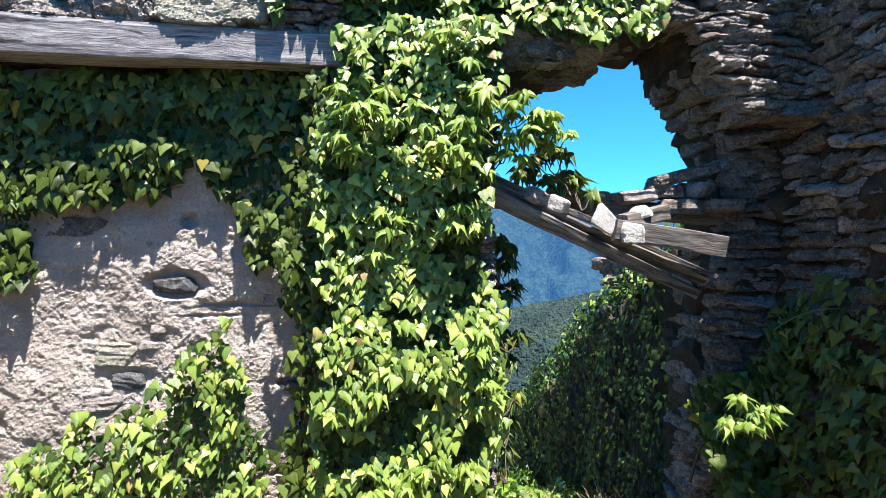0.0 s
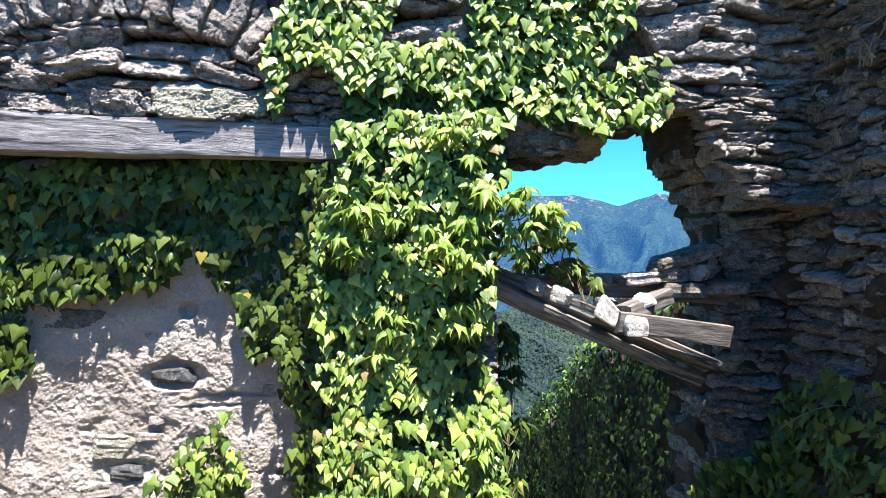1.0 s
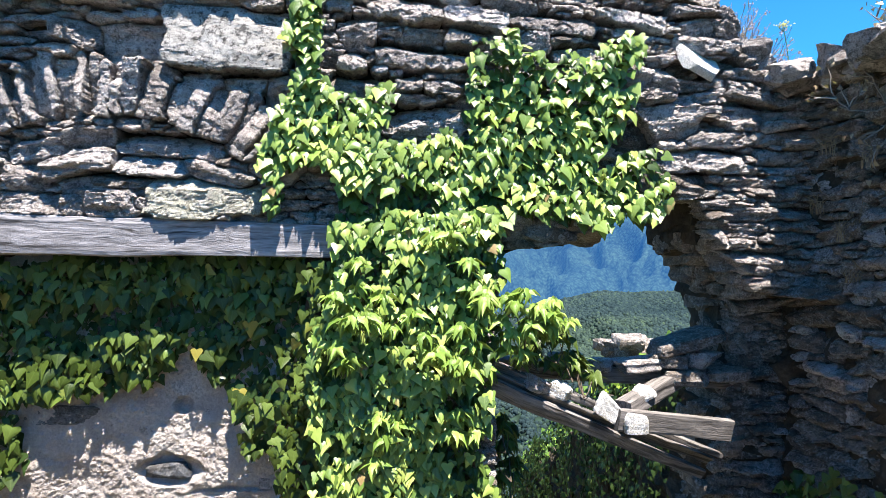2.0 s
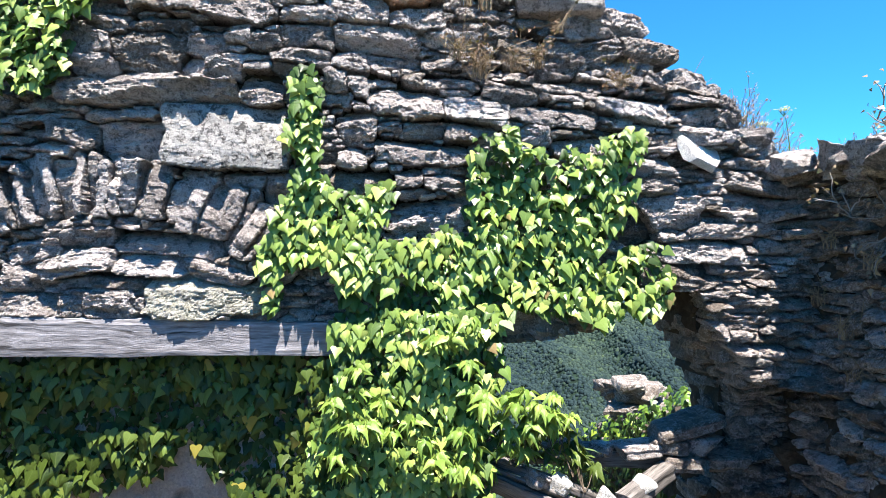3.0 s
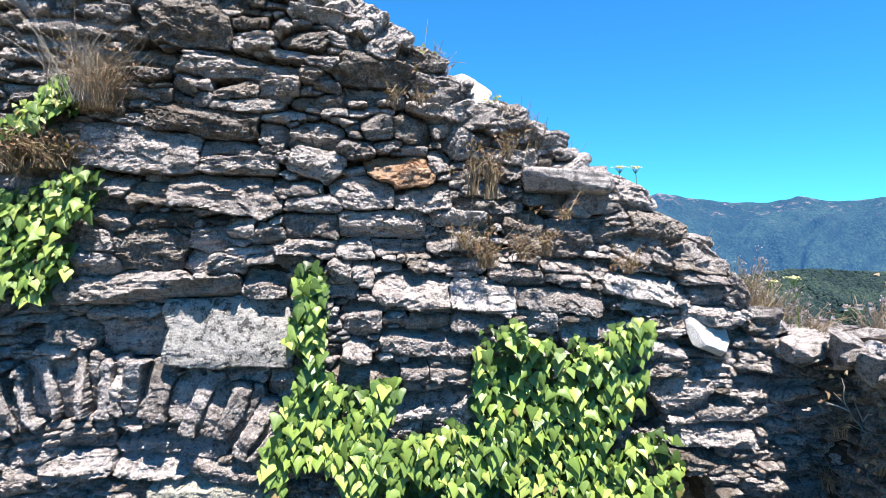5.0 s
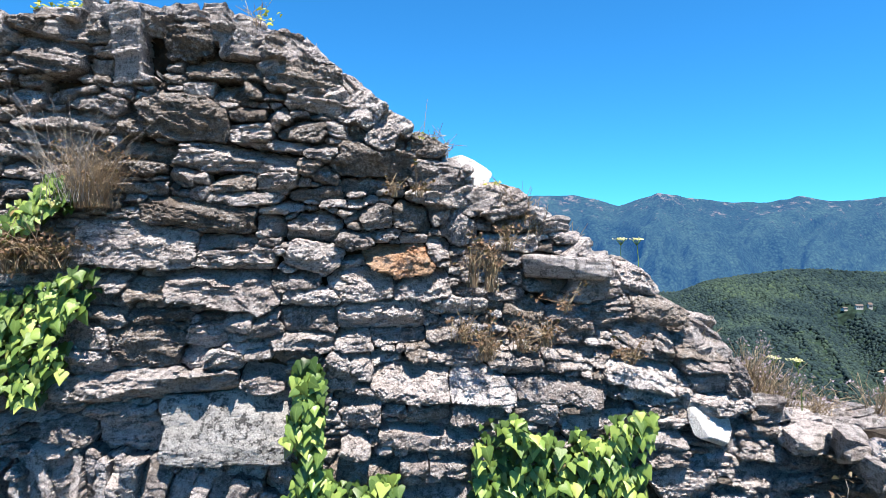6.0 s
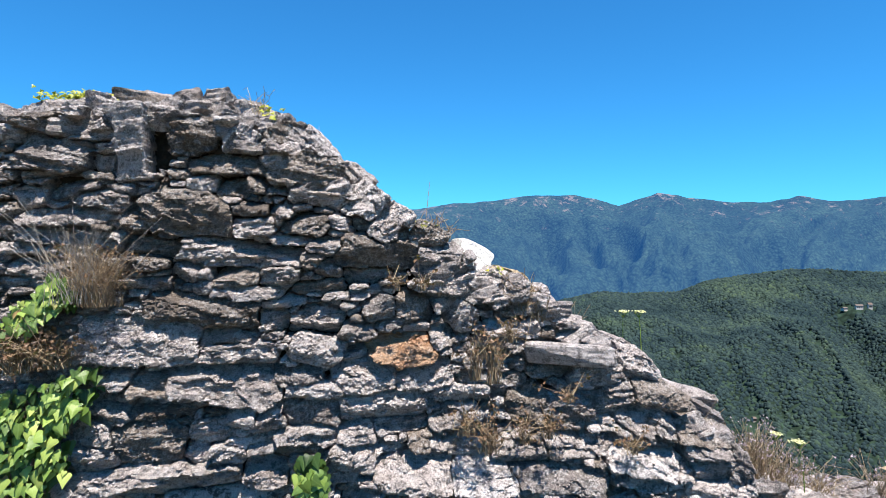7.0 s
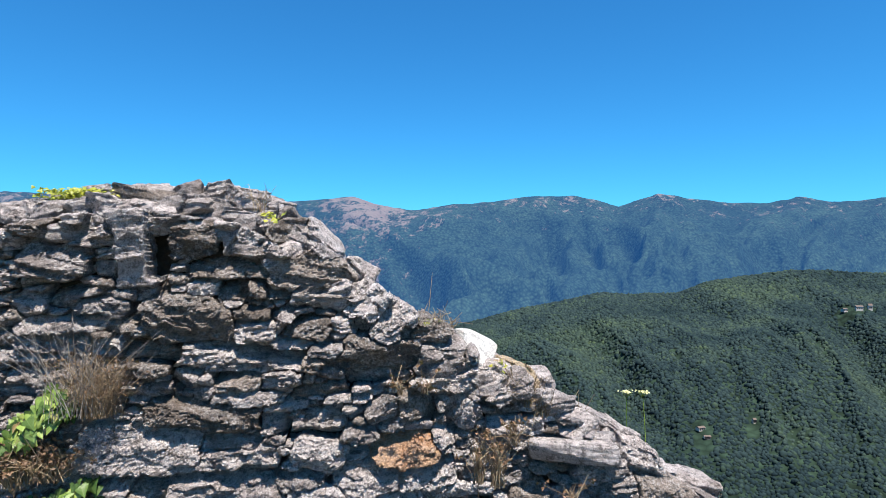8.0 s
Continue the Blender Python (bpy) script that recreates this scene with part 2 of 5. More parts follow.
# Crown colours pushed towards blue for the haze over the hill.
CROWN = leaf_material("tree_crown", [(0.0, (0.017, 0.03, 0.033)), (0.5, (0.024, 0.04, 0.042)), (0.85, (0.031, 0.051, 0.049)), (1.0, (0.041, 0.065, 0.046))], 0.06, 0.0, 0.0, 0.009)
LIME = Nodes("pale_render").done((0.45, 0.43, 0.4), 0.9)
TILE = Nodes("clay_tiles").done((0.11, 0.088, 0.075), 0.9)
VOID = Nodes("dark_window").done((0.03, 0.03, 0.035), 0.3)


# ---- making meshes ----
def vnoise(p, seed=0):
    """Smooth value noise of points (n, 3), from -1 to 1."""
    i = np.floor(p).astype(np.int64)
    f = p - i
    f = f * f * (3 - 2 * f)
    total = np.zeros(len(p))
    for dx in (0, 1):
        for dy in (0, 1):
            for dz in (0, 1):
                h = (i[:, 0] + dx) * 374761393 + (i[:, 1] + dy) * 668265263 + (i[:, 2] + dz) * 1274126177 + seed * 951274213
                h = ((h ^ (h >> 13)) * 1103515245) & 0x7FFFFFFF
                h = (h ^ (h >> 16)) & 0xFFFF
                w = (f[:, 0] if dx else 1 - f[:, 0]) * (f[:, 1] if dy else 1 - f[:, 1]) * (f[:, 2] if dz else 1 - f[:, 2])
                total += w * h
    return total / 32767.5 - 1


def fbm(p, seed=0, octaves=4, gain=0.5):
    total, a = np.zeros(len(p)), 1.0
    for k in range(octaves):
        total += a * vnoise(p * 2.0 ** k, seed + k)
        a *= gain
    return total


def mesh_of(name, verts, faces, material, smooth=False):
    me = bpy.data.meshes.new(name)
    me.from_pydata([tuple(v) for v in np.asarray(verts, float).tolist()], [], [tuple(f) for f in (faces.tolist() if isinstance(faces, np.ndarray) else faces)])
    me.materials.append(material)
    if smooth:
        me.polygons.foreach_set("use_smooth", [True] * len(me.polygons))
    me.update()
    return me


def part(name, me, parent, label="", m=None, kind=""):
    """One mesh object under a thing or a part."""
    ob = new(name, me)
    ob.parent = parent
    if m is not None:
        ob.matrix_basis = m
    return tagged(ob, label, kind=kind)


def thing(name, label, category, at=(0, 0, 0), group="", kind=""):
    """An empty at the base of a thing."""
    ob = new(name)
    ob.empty_display_size = 0.1
    ob.location = at
    return tagged(ob, label, category, group, kind)


BOXES = {}


def lattice(nx, ny, nz):
    """Points (from -1 to 1) and quads of the surface of a box cut into cells."""
    if (nx, ny, nz) not in BOXES:
        at, quads = {}, []

        def vertex(*k):
            return at.setdefault(k, len(at))

        for a, b, c, na, nb, nc in ((0, 1, 2, nx, ny, nz), (1, 2, 0, ny, nz, nx), (2, 0, 1, nz, nx, ny)):
            for end in (0, nc):
                for i in range(na):
                    for j in range(nb):
                        q = []
                        for di, dj in ((0, 0), (1, 0), (1, 1), (0, 1)):
                            k = [0, 0, 0]
                            k[a], k[b], k[c] = i + di, j + dj, end
                            q.append(vertex(*k))
                        quads.append(q if end else q[::-1])
        p = np.array(list(at), float) / (nx, ny, nz) * 2 - 1
        BOXES[nx, ny, nz] = p, np.array(quads)
    return BOXES[nx, ny, nz]


def rock(w, dp, h, seed, cell=0.013, square=9.0, cuts=11, ragged=1.0, loose=1.0):
    """A split, angular, layered stone: width, depth, height. Its front looks along -y."""
    r = np.random.default_rng(seed)
    if w > 2.6 * h:
        loose *= 0.5
    n = [int(np.clip(round(s / cell), lo, hi)) for s, lo, hi in ((w, 4, 40), (dp, 3, 14), (h, 4, 26))]
    p, quads = lattice(*n)
    p = p / (np.abs(p) ** square).sum(1, keepdims=True) ** (1 / square)
    half = np.array((w, dp, h)) / 2
    p = p * half * 1.04
    small = min(w, h)
    p[:, 2] *= 1 + loose * r.uniform(-0.35, 0.35) * p[:, 0] / half[0]
    p[:, 0] += loose * r.uniform(-0.5, 0.5) * p[:, 2]
    for _ in range(cuts):
        d = r.normal(size=3) * (1, 1.0, 0.8)
        d /= np.linalg.norm(d)
        reach = (p @ d).max()
        over = p @ d - reach * r.uniform(0.6, 0.93)
        p -= np.where(over > 0, over, 0)[:, None] * d * 0.98
    q = p + r.uniform(-50, 50, 3)
    band = q[:, 2] + 0.12 * small * vnoise(q * 9, seed)
    layer = np.floor(band / r.uniform(0.01, 0.024)).astype(np.int64)
    step = ((layer * 7919 + seed * 104729) % 97) / 97.0 - 0.5
    amp = min(0.016, small * 0.11) * ragged
    side = p[:, :2] / (np.linalg.norm(p[:, :2], axis=1, keepdims=True) + 1e-9)
    p[:, :2] += side * (step * amp * 1.5)[:, None]
    for k in range(3):
        chips = np.round(vnoise(q * (14, 14, 26) + 7 * k, seed + k) * 2) / 2
        p[:, k] += amp * (0.35 * chips + 0.3 * vnoise(q * 30 + 7 * k, seed + 3 + k) + 0.35 * vnoise(q * 75 + 7 * k, seed + 5 + k))
    return p, quads


class Join:
    """Gathers pieces for one joined mesh."""

    def __init__(self):
        self.v, self.f, self.n = [], [], 0

    def put(self, v, f):
        self.v.append(np.asarray(v))
        self.f.extend((np.asarray(f) + self.n).tolist())
        self.n += len(v)

    def mesh(self, name, material, smooth=False):
        return mesh_of(name, np.concatenate(self.v), self.f, material, smooth)


def moved(v, m):
    a = np.array(m)
    return np.asarray(v) @ a[:3, :3].T + a[:3, 3]


def tubes(lines, r0, r1, sides=4):
    """Tapering tubes along lines of points."""
    j = Join()
    for line in lines:
        line = np.asarray(line, float)
        k = len(line)
        ahead = np.gradient(line, axis=0)
        ahead /= np.linalg.norm(ahead, axis=1, keepdims=True) + 1e-9
        side = np.cross(ahead, (0.31, 0.87, 0.38))
        side /= np.linalg.norm(side, axis=1, keepdims=True) + 1e-9
        up = np.cross(ahead, side)
        rad = np.linspace(r0, r1, k)[:, None]
        rings = [line + rad * (side * math.cos(a) + up * math.sin(a)) for a in np.arange(sides) * 2 * math.pi / sides]
        v = np.stack(rings, 1).reshape(-1, 3)
        f = [(i * sides + s, i * sides + (s + 1) % sides, (i + 1) * sides + (s + 1) % sides, (i + 1) * sides + s) for i in range(k - 1) for s in range(sides)]
        j.put(v, f)
    return j


class Face:
    """A wall's plane: u along it, d out of it, z up."""

    def __init__(self, x, y, degrees):
        a = radians(degrees)
        self.turn, self.o = degrees, np.array((x, y))
        self.along, self.out = np.array((math.cos(a), math.sin(a))), np.array((math.sin(a), -math.cos(a)))

    def at(self, u, d, z):
        x, y = self.o + self.along * u + self.out * d
        return (x, y, z)

    def many(self, u, d, z):
        xy = self.o + np.outer(u, self.along) + np.outer(d, self.out)
        return np.column_stack((xy, z))

    def spot(self, u, d, z, rx=0, ry=0, rz=0):
        return Matrix.Translation(self.at(u, d, z)) @ pose(0, 0, 0, 0, 0, self.turn) @ pose(0, 0, 0, rx, ry, rz)


FRONT = Face(0, 3.12, 5.71)
SIDE = Face(2.0, 3.36, -84)


def inside(poly, u, z):
    """Which of the points lie in the polygon."""
    hit = np.zeros(np.shape(u), bool)
    for (x0, z0), (x1, z1) in zip(poly, poly[1:] + poly[:1]):
        if z0 != z1:
            cross = ((z0 > z) != (z1 > z)) & (u < (x1 - x0) * (z - z0) / (z1 - z0) + x0)
            hit ^= cross
    return hit


def slab(face, keep, u0, u1, z0, z1, cell, front, back, rough, seed, lean=None):
    """A thick wall of cells where keep(u, z) holds, with uneven faces and edges."""
    nu, nz = round((u1 - u0) / cell), round((z1 - z0) / cell)
    uu, zz = np.meshgrid(u0 + (np.arange(nu) + 0.5) * cell, z0 + (np.arange(nz) + 0.5) * cell, indexing="ij")
    on = keep(uu, zz)
    gu, gz = np.meshgrid(u0 + np.arange(nu + 1) * cell, z0 + np.arange(nz + 1) * cell, indexing="ij")
    gu, gz = gu.ravel(), gz.ravel()
    q = np.column_stack((gu, gz, np.zeros_like(gu)))
    ju, jz = cell * 0.6 * vnoise(q * 9, seed), cell * 0.6 * vnoise(q * 9 + 31, seed + 1)
    layers = []
    for k, d in enumerate((front, (front * 2 + back) / 3, (front + back * 2) / 3, back)):
        bulge = rough * fbm(q * 4 + 17 * k, seed + k, 4, 0.6)
        if lean and k == 0:
            bulge = bulge - lean(gu, gz)
        s = 1 + 0.8 * (k in (1, 2))
        layers.append(face.many(gu + ju * s + (0.04 * vnoise(q * 5 + 9 * k, seed) if k else 0), np.full_like(gu, d) + bulge, gz + jz * s + (0.03 * vnoise(q * 5 + 29 * k, seed) if k else 0)))
    n = len(gu)
    v = np.concatenate(layers)
    ident = np.arange(n).reshape(nu + 1, nz + 1)
    f = []
    for i, j in zip(*np.nonzero(on)):
        a, b, c, d = ident[i, j], ident[i + 1, j], ident[i + 1, j + 1], ident[i, j + 1]
        f.append((a, b, c, d))
        f.append((d + 3 * n, c + 3 * n, b + 3 * n, a + 3 * n))
        for di, dj, p, q2 in ((-1, 0, d, a), (1, 0, b, c), (0, -1, a, b), (0, 1, c, d)):
            x, y = i + di, j + dj
            if not (0 <= x < nu and 0 <= y < nz and on[x, y]):
                for k in range(3):
                    f.append((q2 + k * n, p + k * n, p + (k + 1) * n, q2 + (k + 1) * n))
    used = np.unique(np.array(f))
    remap = np.full(len(v), -1)
    remap[used] = np.arange(len(used))
    return v[used], remap[np.array(f)]


# ---- far land ----
def sheet(name, k0, k1, nk, rows, material, label, category, depth, height, kind="structure"):
    """Land seen in front: fans out from the place; depth and height give y and z for (k, s)."""
    kk, ss = np.meshgrid(np.linspace(k0, k1, nk), np.linspace(0, 1, rows), indexing="ij")
    kk, ss = kk.ravel(), ss.ravel()
    y = depth(kk, ss)
    z = height(kk, ss, y)
    v = np.column_stack((kk * y, y, z))
    i = np.arange(nk * rows).reshape(nk, rows)
    f = np.stack((i[:-1, :-1], i[1:, :-1], i[1:, 1:], i[:-1, 1:]), -1).reshape(-1, 4)
    ob = new(name, mesh_of(name, v, f, material, True))
    return tagged(ob, label, category, kind=kind), v


# heights of the skyline over the way across, as slopes
RIDGE_K = (-1.6, -0.9, -0.33, -0.3, -0.263, -0.207, -0.147, -0.115, -0.05, 0.015, 0.08, 0.135, 0.214, 0.256, 0.288, 0.353, 0.404, 0.478, 0.534, 0.585, 0.636, 0.691, 0.727, 0.9, 1.6)
RIDGE_E = (0.07, 0.1, 0.094, 0.089, 0.078, 0.082, 0.087, 0.075, 0.063, 0.073, 0.078, 0.087, 0.091, 0.082, 0.073, 0.093, 0.084, 0.077, 0.077, 0.087, 0.078, 0.08, 0.085, 0.1, 0.08)
HILL_K = (-1.6, -0.4, -0.1, 0.05, 0.107, 0.163, 0.256, 0.34, 0.385, 0.432, 0.478, 0.571, 0.617, 0.727, 1.0, 1.6)
HILL_E = (-0.2, -0.18, -0.15, -0.115, -0.1, -0.088, -0.07, -0.067, -0.064, -0.048, -0.04, -0.029, -0.027, -0.033, -0.05, -0.06)


def range_depth(k, s):
    return 1250 + 1500 * s + 130 * fbm(np.column_stack((k * 5, s * 2, 0 * k)), 3)


def range_height(k, s, y):
    ridge = np.interp(k, RIDGE_K, RIDGE_E) * 2600 + 5
    top = np.interp(s, (0, 0.15, 0.9, 0.93, 1), (0, 0.06, 0.97, 1.0, 0.8))
    way = np.interp(k, (-1.5, 0.1, 1.0, 1.5), (1, 1, -1, -1))
    q = np.column_stack(((k - 0.45 * (1 - s) * way) * 6.0, s * 2.4 + way, 0 * k))
    q = q + 0.25 * np.column_stack((vnoise(q * 2.1, 61), vnoise(q * 2.1, 62), 0 * k))
    spurs = 1 - 1.1 * np.abs(fbm(q, 11, 4, 0.42)) + 0.18 * (0.5 - np.abs(fbm(q * (3.0, 2.6, 1) + 9, 12, 4, 0.55)))
    fine = fbm(np.column_stack((k * 60, s * 30, 0 * k)), 23, 4, 0.6)
    z = -190 + (ridge + 190) * top + (spurs - 0.8) * 175 * np.sin(np.pi * np.clip(s / 0.93, 0, 1)) + fine * 9 * np.clip(1.15 - top, 0.25, 1)
    edge = np.clip((s - 0.8) / 0.12, 0, 1)
    return np.minimum(z * (1 - edge * 0.0), np.interp(k, RIDGE_K, RIDGE_E) * y + 5 + fine * 3)


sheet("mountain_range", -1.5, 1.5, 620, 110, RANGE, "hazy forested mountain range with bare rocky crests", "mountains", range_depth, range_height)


def hill_depth(k, s):
    return 300 + 640 * s


def hill_height(k, s, y):
    top = np.interp(s, (0, 0.1, 0.95, 1), (0, 0.08, 1.0, 0.9))
    ridge = np.interp(k, HILL_K, HILL_E) * 900 + 5
    gully = 0.45 - 1.5 * np.abs(fbm(np.column_stack(((k + 0.3 * s) * 6, s * 1.1, 0 * k)), 41, 4, 0.5))
    z = -150 + (ridge + 150 - 4) * top + gully * 24 * np.sin(np.pi * np.clip(s, 0, 1))
    return np.minimum(z, np.interp(k, HILL_K, HILL_E) * y + 3)


hill, hill_points = sheet("hillside", -1.2, 1.2, 200, 60, WOODS, "rounded hill wholly covered with green broadleaf woods", "hill", hill_depth, hill_height)


def crown_shape(seed):
    bm = bmesh.new()
    bmesh.ops.create_icosphere(bm, subdivisions=1, radius=1.0)
    bmesh.ops.delete(bm, geom=[v for v in bm.verts if v.co.z < -0.45], context="VERTS")
    bm.verts.index_update()
    v = np.array([x.co[:] for x in bm.verts])
    f = [[x.index for x in g.verts] for g in bm.faces]
    bm.free()
    v *= 1 + 0.28 * vnoise(v * 2.1 + seed * 9, seed)[:, None] + 0.22 * vnoise(v * 5 + seed * 9, seed)[:, None]
    return v * (1, 1, 0.85), f


CLEARINGS = ((0.658, 742), (0.682, 734), (0.7, 752), (0.422, 444), (0.433, 430), (0.51, 456))


def far_woods():
    r = np.random.default_rng(5)
    shapes = [crown_shape(k) for k in range(6)]
    j = Join()
    count = 46000
    k = r.uniform(-0.02, 0.78, count)
    y = np.sqrt(r.uniform(330.0 ** 2, 925.0 ** 2, count))
    s = (y - 300) / 640
    z = hill_height(k, s, y)
    for a, b, c in zip(k, y, z):
        if any(abs(a - hk) < 0.012 and hy - 22 < b < hy + 12 for hk, hy in CLEARINGS):
            continue
        v, f = shapes[r.integers(6)]
        size = r.uniform(1.4, 2.8) * (0.45 + 0.55 * b / 800) * (1.3 if r.random() < 0.1 else 1)
        t = r.uniform(0, 6.28)
        rot = np.array(((math.cos(t), -math.sin(t), 0), (math.sin(t), math.cos(t), 0), (0, 0, r.uniform(0.8, 1.3))))
        j.put(v @ rot.T * size + (a * b, b, c + size * 0.2), f)
    tagged(new("far_woods", j.mesh("far_woods", CROWN, True)), "dense green woods covering the far hillside", "woods", kind="stuff")


far_woods()


def house(k, y, w, dp, h, turn, walls, label):
    """A small far farmhouse with a gabled tile roof."""
    s = np.array([(y - 300) / 640])
    z = float(hill_height(np.array([k]), s, np.array([float(y)]))[0])
    w, dp, h = w * 0.62, dp * 0.62, h * 0.62
    root = thing("farmhouse", label, "house", (k * y, y, z), "far farmhouses")
    root.rotation_euler = (0, 0, radians(turn))
    p, q = lattice(1, 1, 1)
    part("wall", mesh_of("wall", (p * (1, 1, 0.5) + (0, 0, 0.4)) * (w / 2, dp / 2, h), q, walls), root)
    e, a = 0.55 * w, 0.58 * dp
    top = [(-e, -a, h * 0.9), (e, -a, h * 0.9), (e, a, h * 0.9), (-e, a, h * 0.9), (-e, 0, h * 1.25), (e, 0, h * 1.25)]
    part("roof", mesh_of("roof", top, [(0, 1, 5, 4), (2, 3, 4, 5), (3, 0, 4), (1, 2, 5), (0, 3, 2, 1)], TILE), root, "brown clay tile roof")
    pane = mesh_of("window", p * (0.6, 0.08, 0.8), q, VOID)
    for i in range(3):
        part("window", pane, root, m=pose((i - 1) * w * 0.3, -dp / 2, h * 0.55))


house(0.658, 742, 9, 8, 6, 10, LIME, "pale square farmhouse in a clearing of the hill woods")
house(0.682, 734, 12, 8, 8, -15, LIME, "long pale farmhouse with tile roof on the hill")
house(0.7, 752, 7, 7, 11, -15, LIME, "tower-like pale farmhouse on the wooded hill")
house(0.422, 444, 9, 6, 4, 20, LIME, "small stone barn among trees on the hill")
house(0.433, 430, 7, 5, 3, -10, LIME, "low ruined stone hut on the wooded hill")
house(0.51, 456, 4, 4, 5, 5, LIME, "small pale hut among the hill woods")


# ---- near ground ----
def ground_z(x, y):
    y = np.asarray(y, float)
    return np.interp(y, (4.0, 6.0, 10.0, 16.0, 60.0, 260.0, 340.0, 5000.0), (-0.05, -1.0, -2.6, -5.6, -36.0, -150.0, -165.0, -230.0))


def near_ground():
    r = np.concatenate((np.linspace(0.0, 12, 60), np.geomspace(12.5, 4800, 46)))
    a = np.linspace(0, 2 * math.pi, 121)[:-1]
    rr, aa = np.meshgrid(r, a, indexing="ij")
    x, y = (rr * np.cos(aa)).ravel(), (rr * np.sin(aa)).ravel() + 3
    z = ground_z(x, y) + 0.05 * fbm(np.column_stack((x, y, 0 * x)) * 1.3, 71) * np.clip(np.hypot(x, y) / 3, 0.3, 6)
    i = np.arange(len(r) * 120).reshape(len(r), 120)
    nx = np.roll(i, -1, axis=1)
    f = np.stack((i[:-1], i[1:], nx[1:], nx[:-1]), -1).reshape(-1, 4)
    tagged(new("ground", mesh_of("ground", np.column_stack((x, y, z)), f, GRASSY, True)), "dry grassy ground falling away behind the ruin, coloured tawny to bounce warm light", "ground", kind="structure")


near_ground()

# ---- the ruined front wall ----
CREST_U = (-4.0, -2.4, -2.04, -1.83, -1.46, -1.01, -0.8, -0.54, -0.27, 0.0, 0.19, 0.56, 0.85, 1.08, 1.2, 1.47, 1.63, 1.81, 2.35, 6.0)
CREST_Z = (5.4, 5.68, 5.72, 5.77, 5.8, 5.73, 5.6, 5.43, 5.22, 5.07, 4.98, 4.8, 4.6, 4.42, 4.26, 4.07, 3.85, 3.7, 3.62, 3.5)
DOORWAY = [(0.29, -3.0), (0.29, 2.68), (0.6, 2.7), (0.83, 2.79), (0.88, 2.92), (1.37, 2.95), (1.44, 2.74), (1.6, 2.55), (1.72, 2.3), (1.72, 1.95), (1.62, 1.5), (1.57, -3.0)]
HOLE = [(-1.43, 5.4), (-1.36, 5.38), (-1.33, 5.52), (-1.37, 5.64), (-1.43, 5.66)]
UNDERCUT = [(1.3, 0.1), (1.36, 2.42), (1.6, 2.46), (2.12, 2.4), (2.12, 0.1)]
NICHE_BOX = [(-3.2, -3.0), (-3.2, 2.66), (-0.68, 2.66), (-0.72, 1.5), (-0.72, -3.0)]


def crest(u):
    return np.interp(u, CREST_U, CREST_Z)


def setback(u, z):
    """How far the ruined upper wall leans back."""
    a = np.clip((np.asarray(u) + 0.8) / 0.9, 0, 1)
    b = np.clip((np.asarray(z) - 3.75) / 0.5, 0, 1)
    return 0.14 * a * a * (3 - 2 * a) * b * b * (3 - 2 * b)


def leaned(u, z):
    """A place on the plumb face, moved onto the leaning one: along, up and growth."""
    grow = 1 + float(setback(u, z)) / 3.1
    level = 3.89 if z < 4.95 else 5.53
    return u * grow, level + (z - level) * grow, grow


def solid(u, z):
    return (z < crest(u) - 0.17) & ~inside(DOORWAY, u, z) & ~inside(NICHE_BOX, u, z)


core = Join()
core.put(*slab(FRONT, lambda u, z: solid(u, z) & ~inside(UNDERCUT, u, z), -4.0, 4.4, -0.6, 5.88, 0.036, -0.135, -0.75, 0.035, 3, setback))
core.put(*slab(FRONT, lambda u, z: ~inside(DOORWAY, u, z), 1.25, 2.2, -0.6, 2.5, 0.05, -0.36, -0.74, 0.05, 4))
wall_front = tagged(new("wall_front", core.mesh("wall_front", EARTH)), "ruined rubble wall of grey schist with a broken sloping crest", "wall", kind="structure")

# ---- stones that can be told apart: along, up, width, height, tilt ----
U0, U1, Z0, Z1 = -2.4, 2.1, 0.2, 6.0
stone_rng = np.random.default_rng(12)
STONES = []


def pick(*kinds):
    return kinds[stone_rng.integers(len(kinds))]


def bed(u, z, w, h, tilt=0.0, material=None, proud=None, label="", name="stone", owner="wall", depth=0.2, layers=1.0, rough=1.2, facets=0, corner=0.6, first=0.0):
    """Notes a stone of the front wall: its middle, size and tilt on the face."""
    if proud is None:
        proud = float(stone_rng.normal(0.006, 0.015))
        if stone_rng.random() < 0.13:
            proud -= 0.05
    material = material or pick(STONE, STONE, STONE, STONE, PALE, DARK)
    STONES.append(dict(u=u, z=z, w=w, h=h, tilt=tilt, material=material, proud=proud, label=label, name=name, owner=owner, depth=depth, layers=layers, rough=rough, facets=facets, corner=corner, first=first, seed=int(stone_rng.integers(1 << 20))))


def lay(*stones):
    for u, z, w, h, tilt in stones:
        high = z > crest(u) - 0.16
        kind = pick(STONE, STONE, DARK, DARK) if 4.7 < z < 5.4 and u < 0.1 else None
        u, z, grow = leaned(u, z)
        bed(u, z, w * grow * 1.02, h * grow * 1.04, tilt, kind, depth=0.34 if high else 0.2)


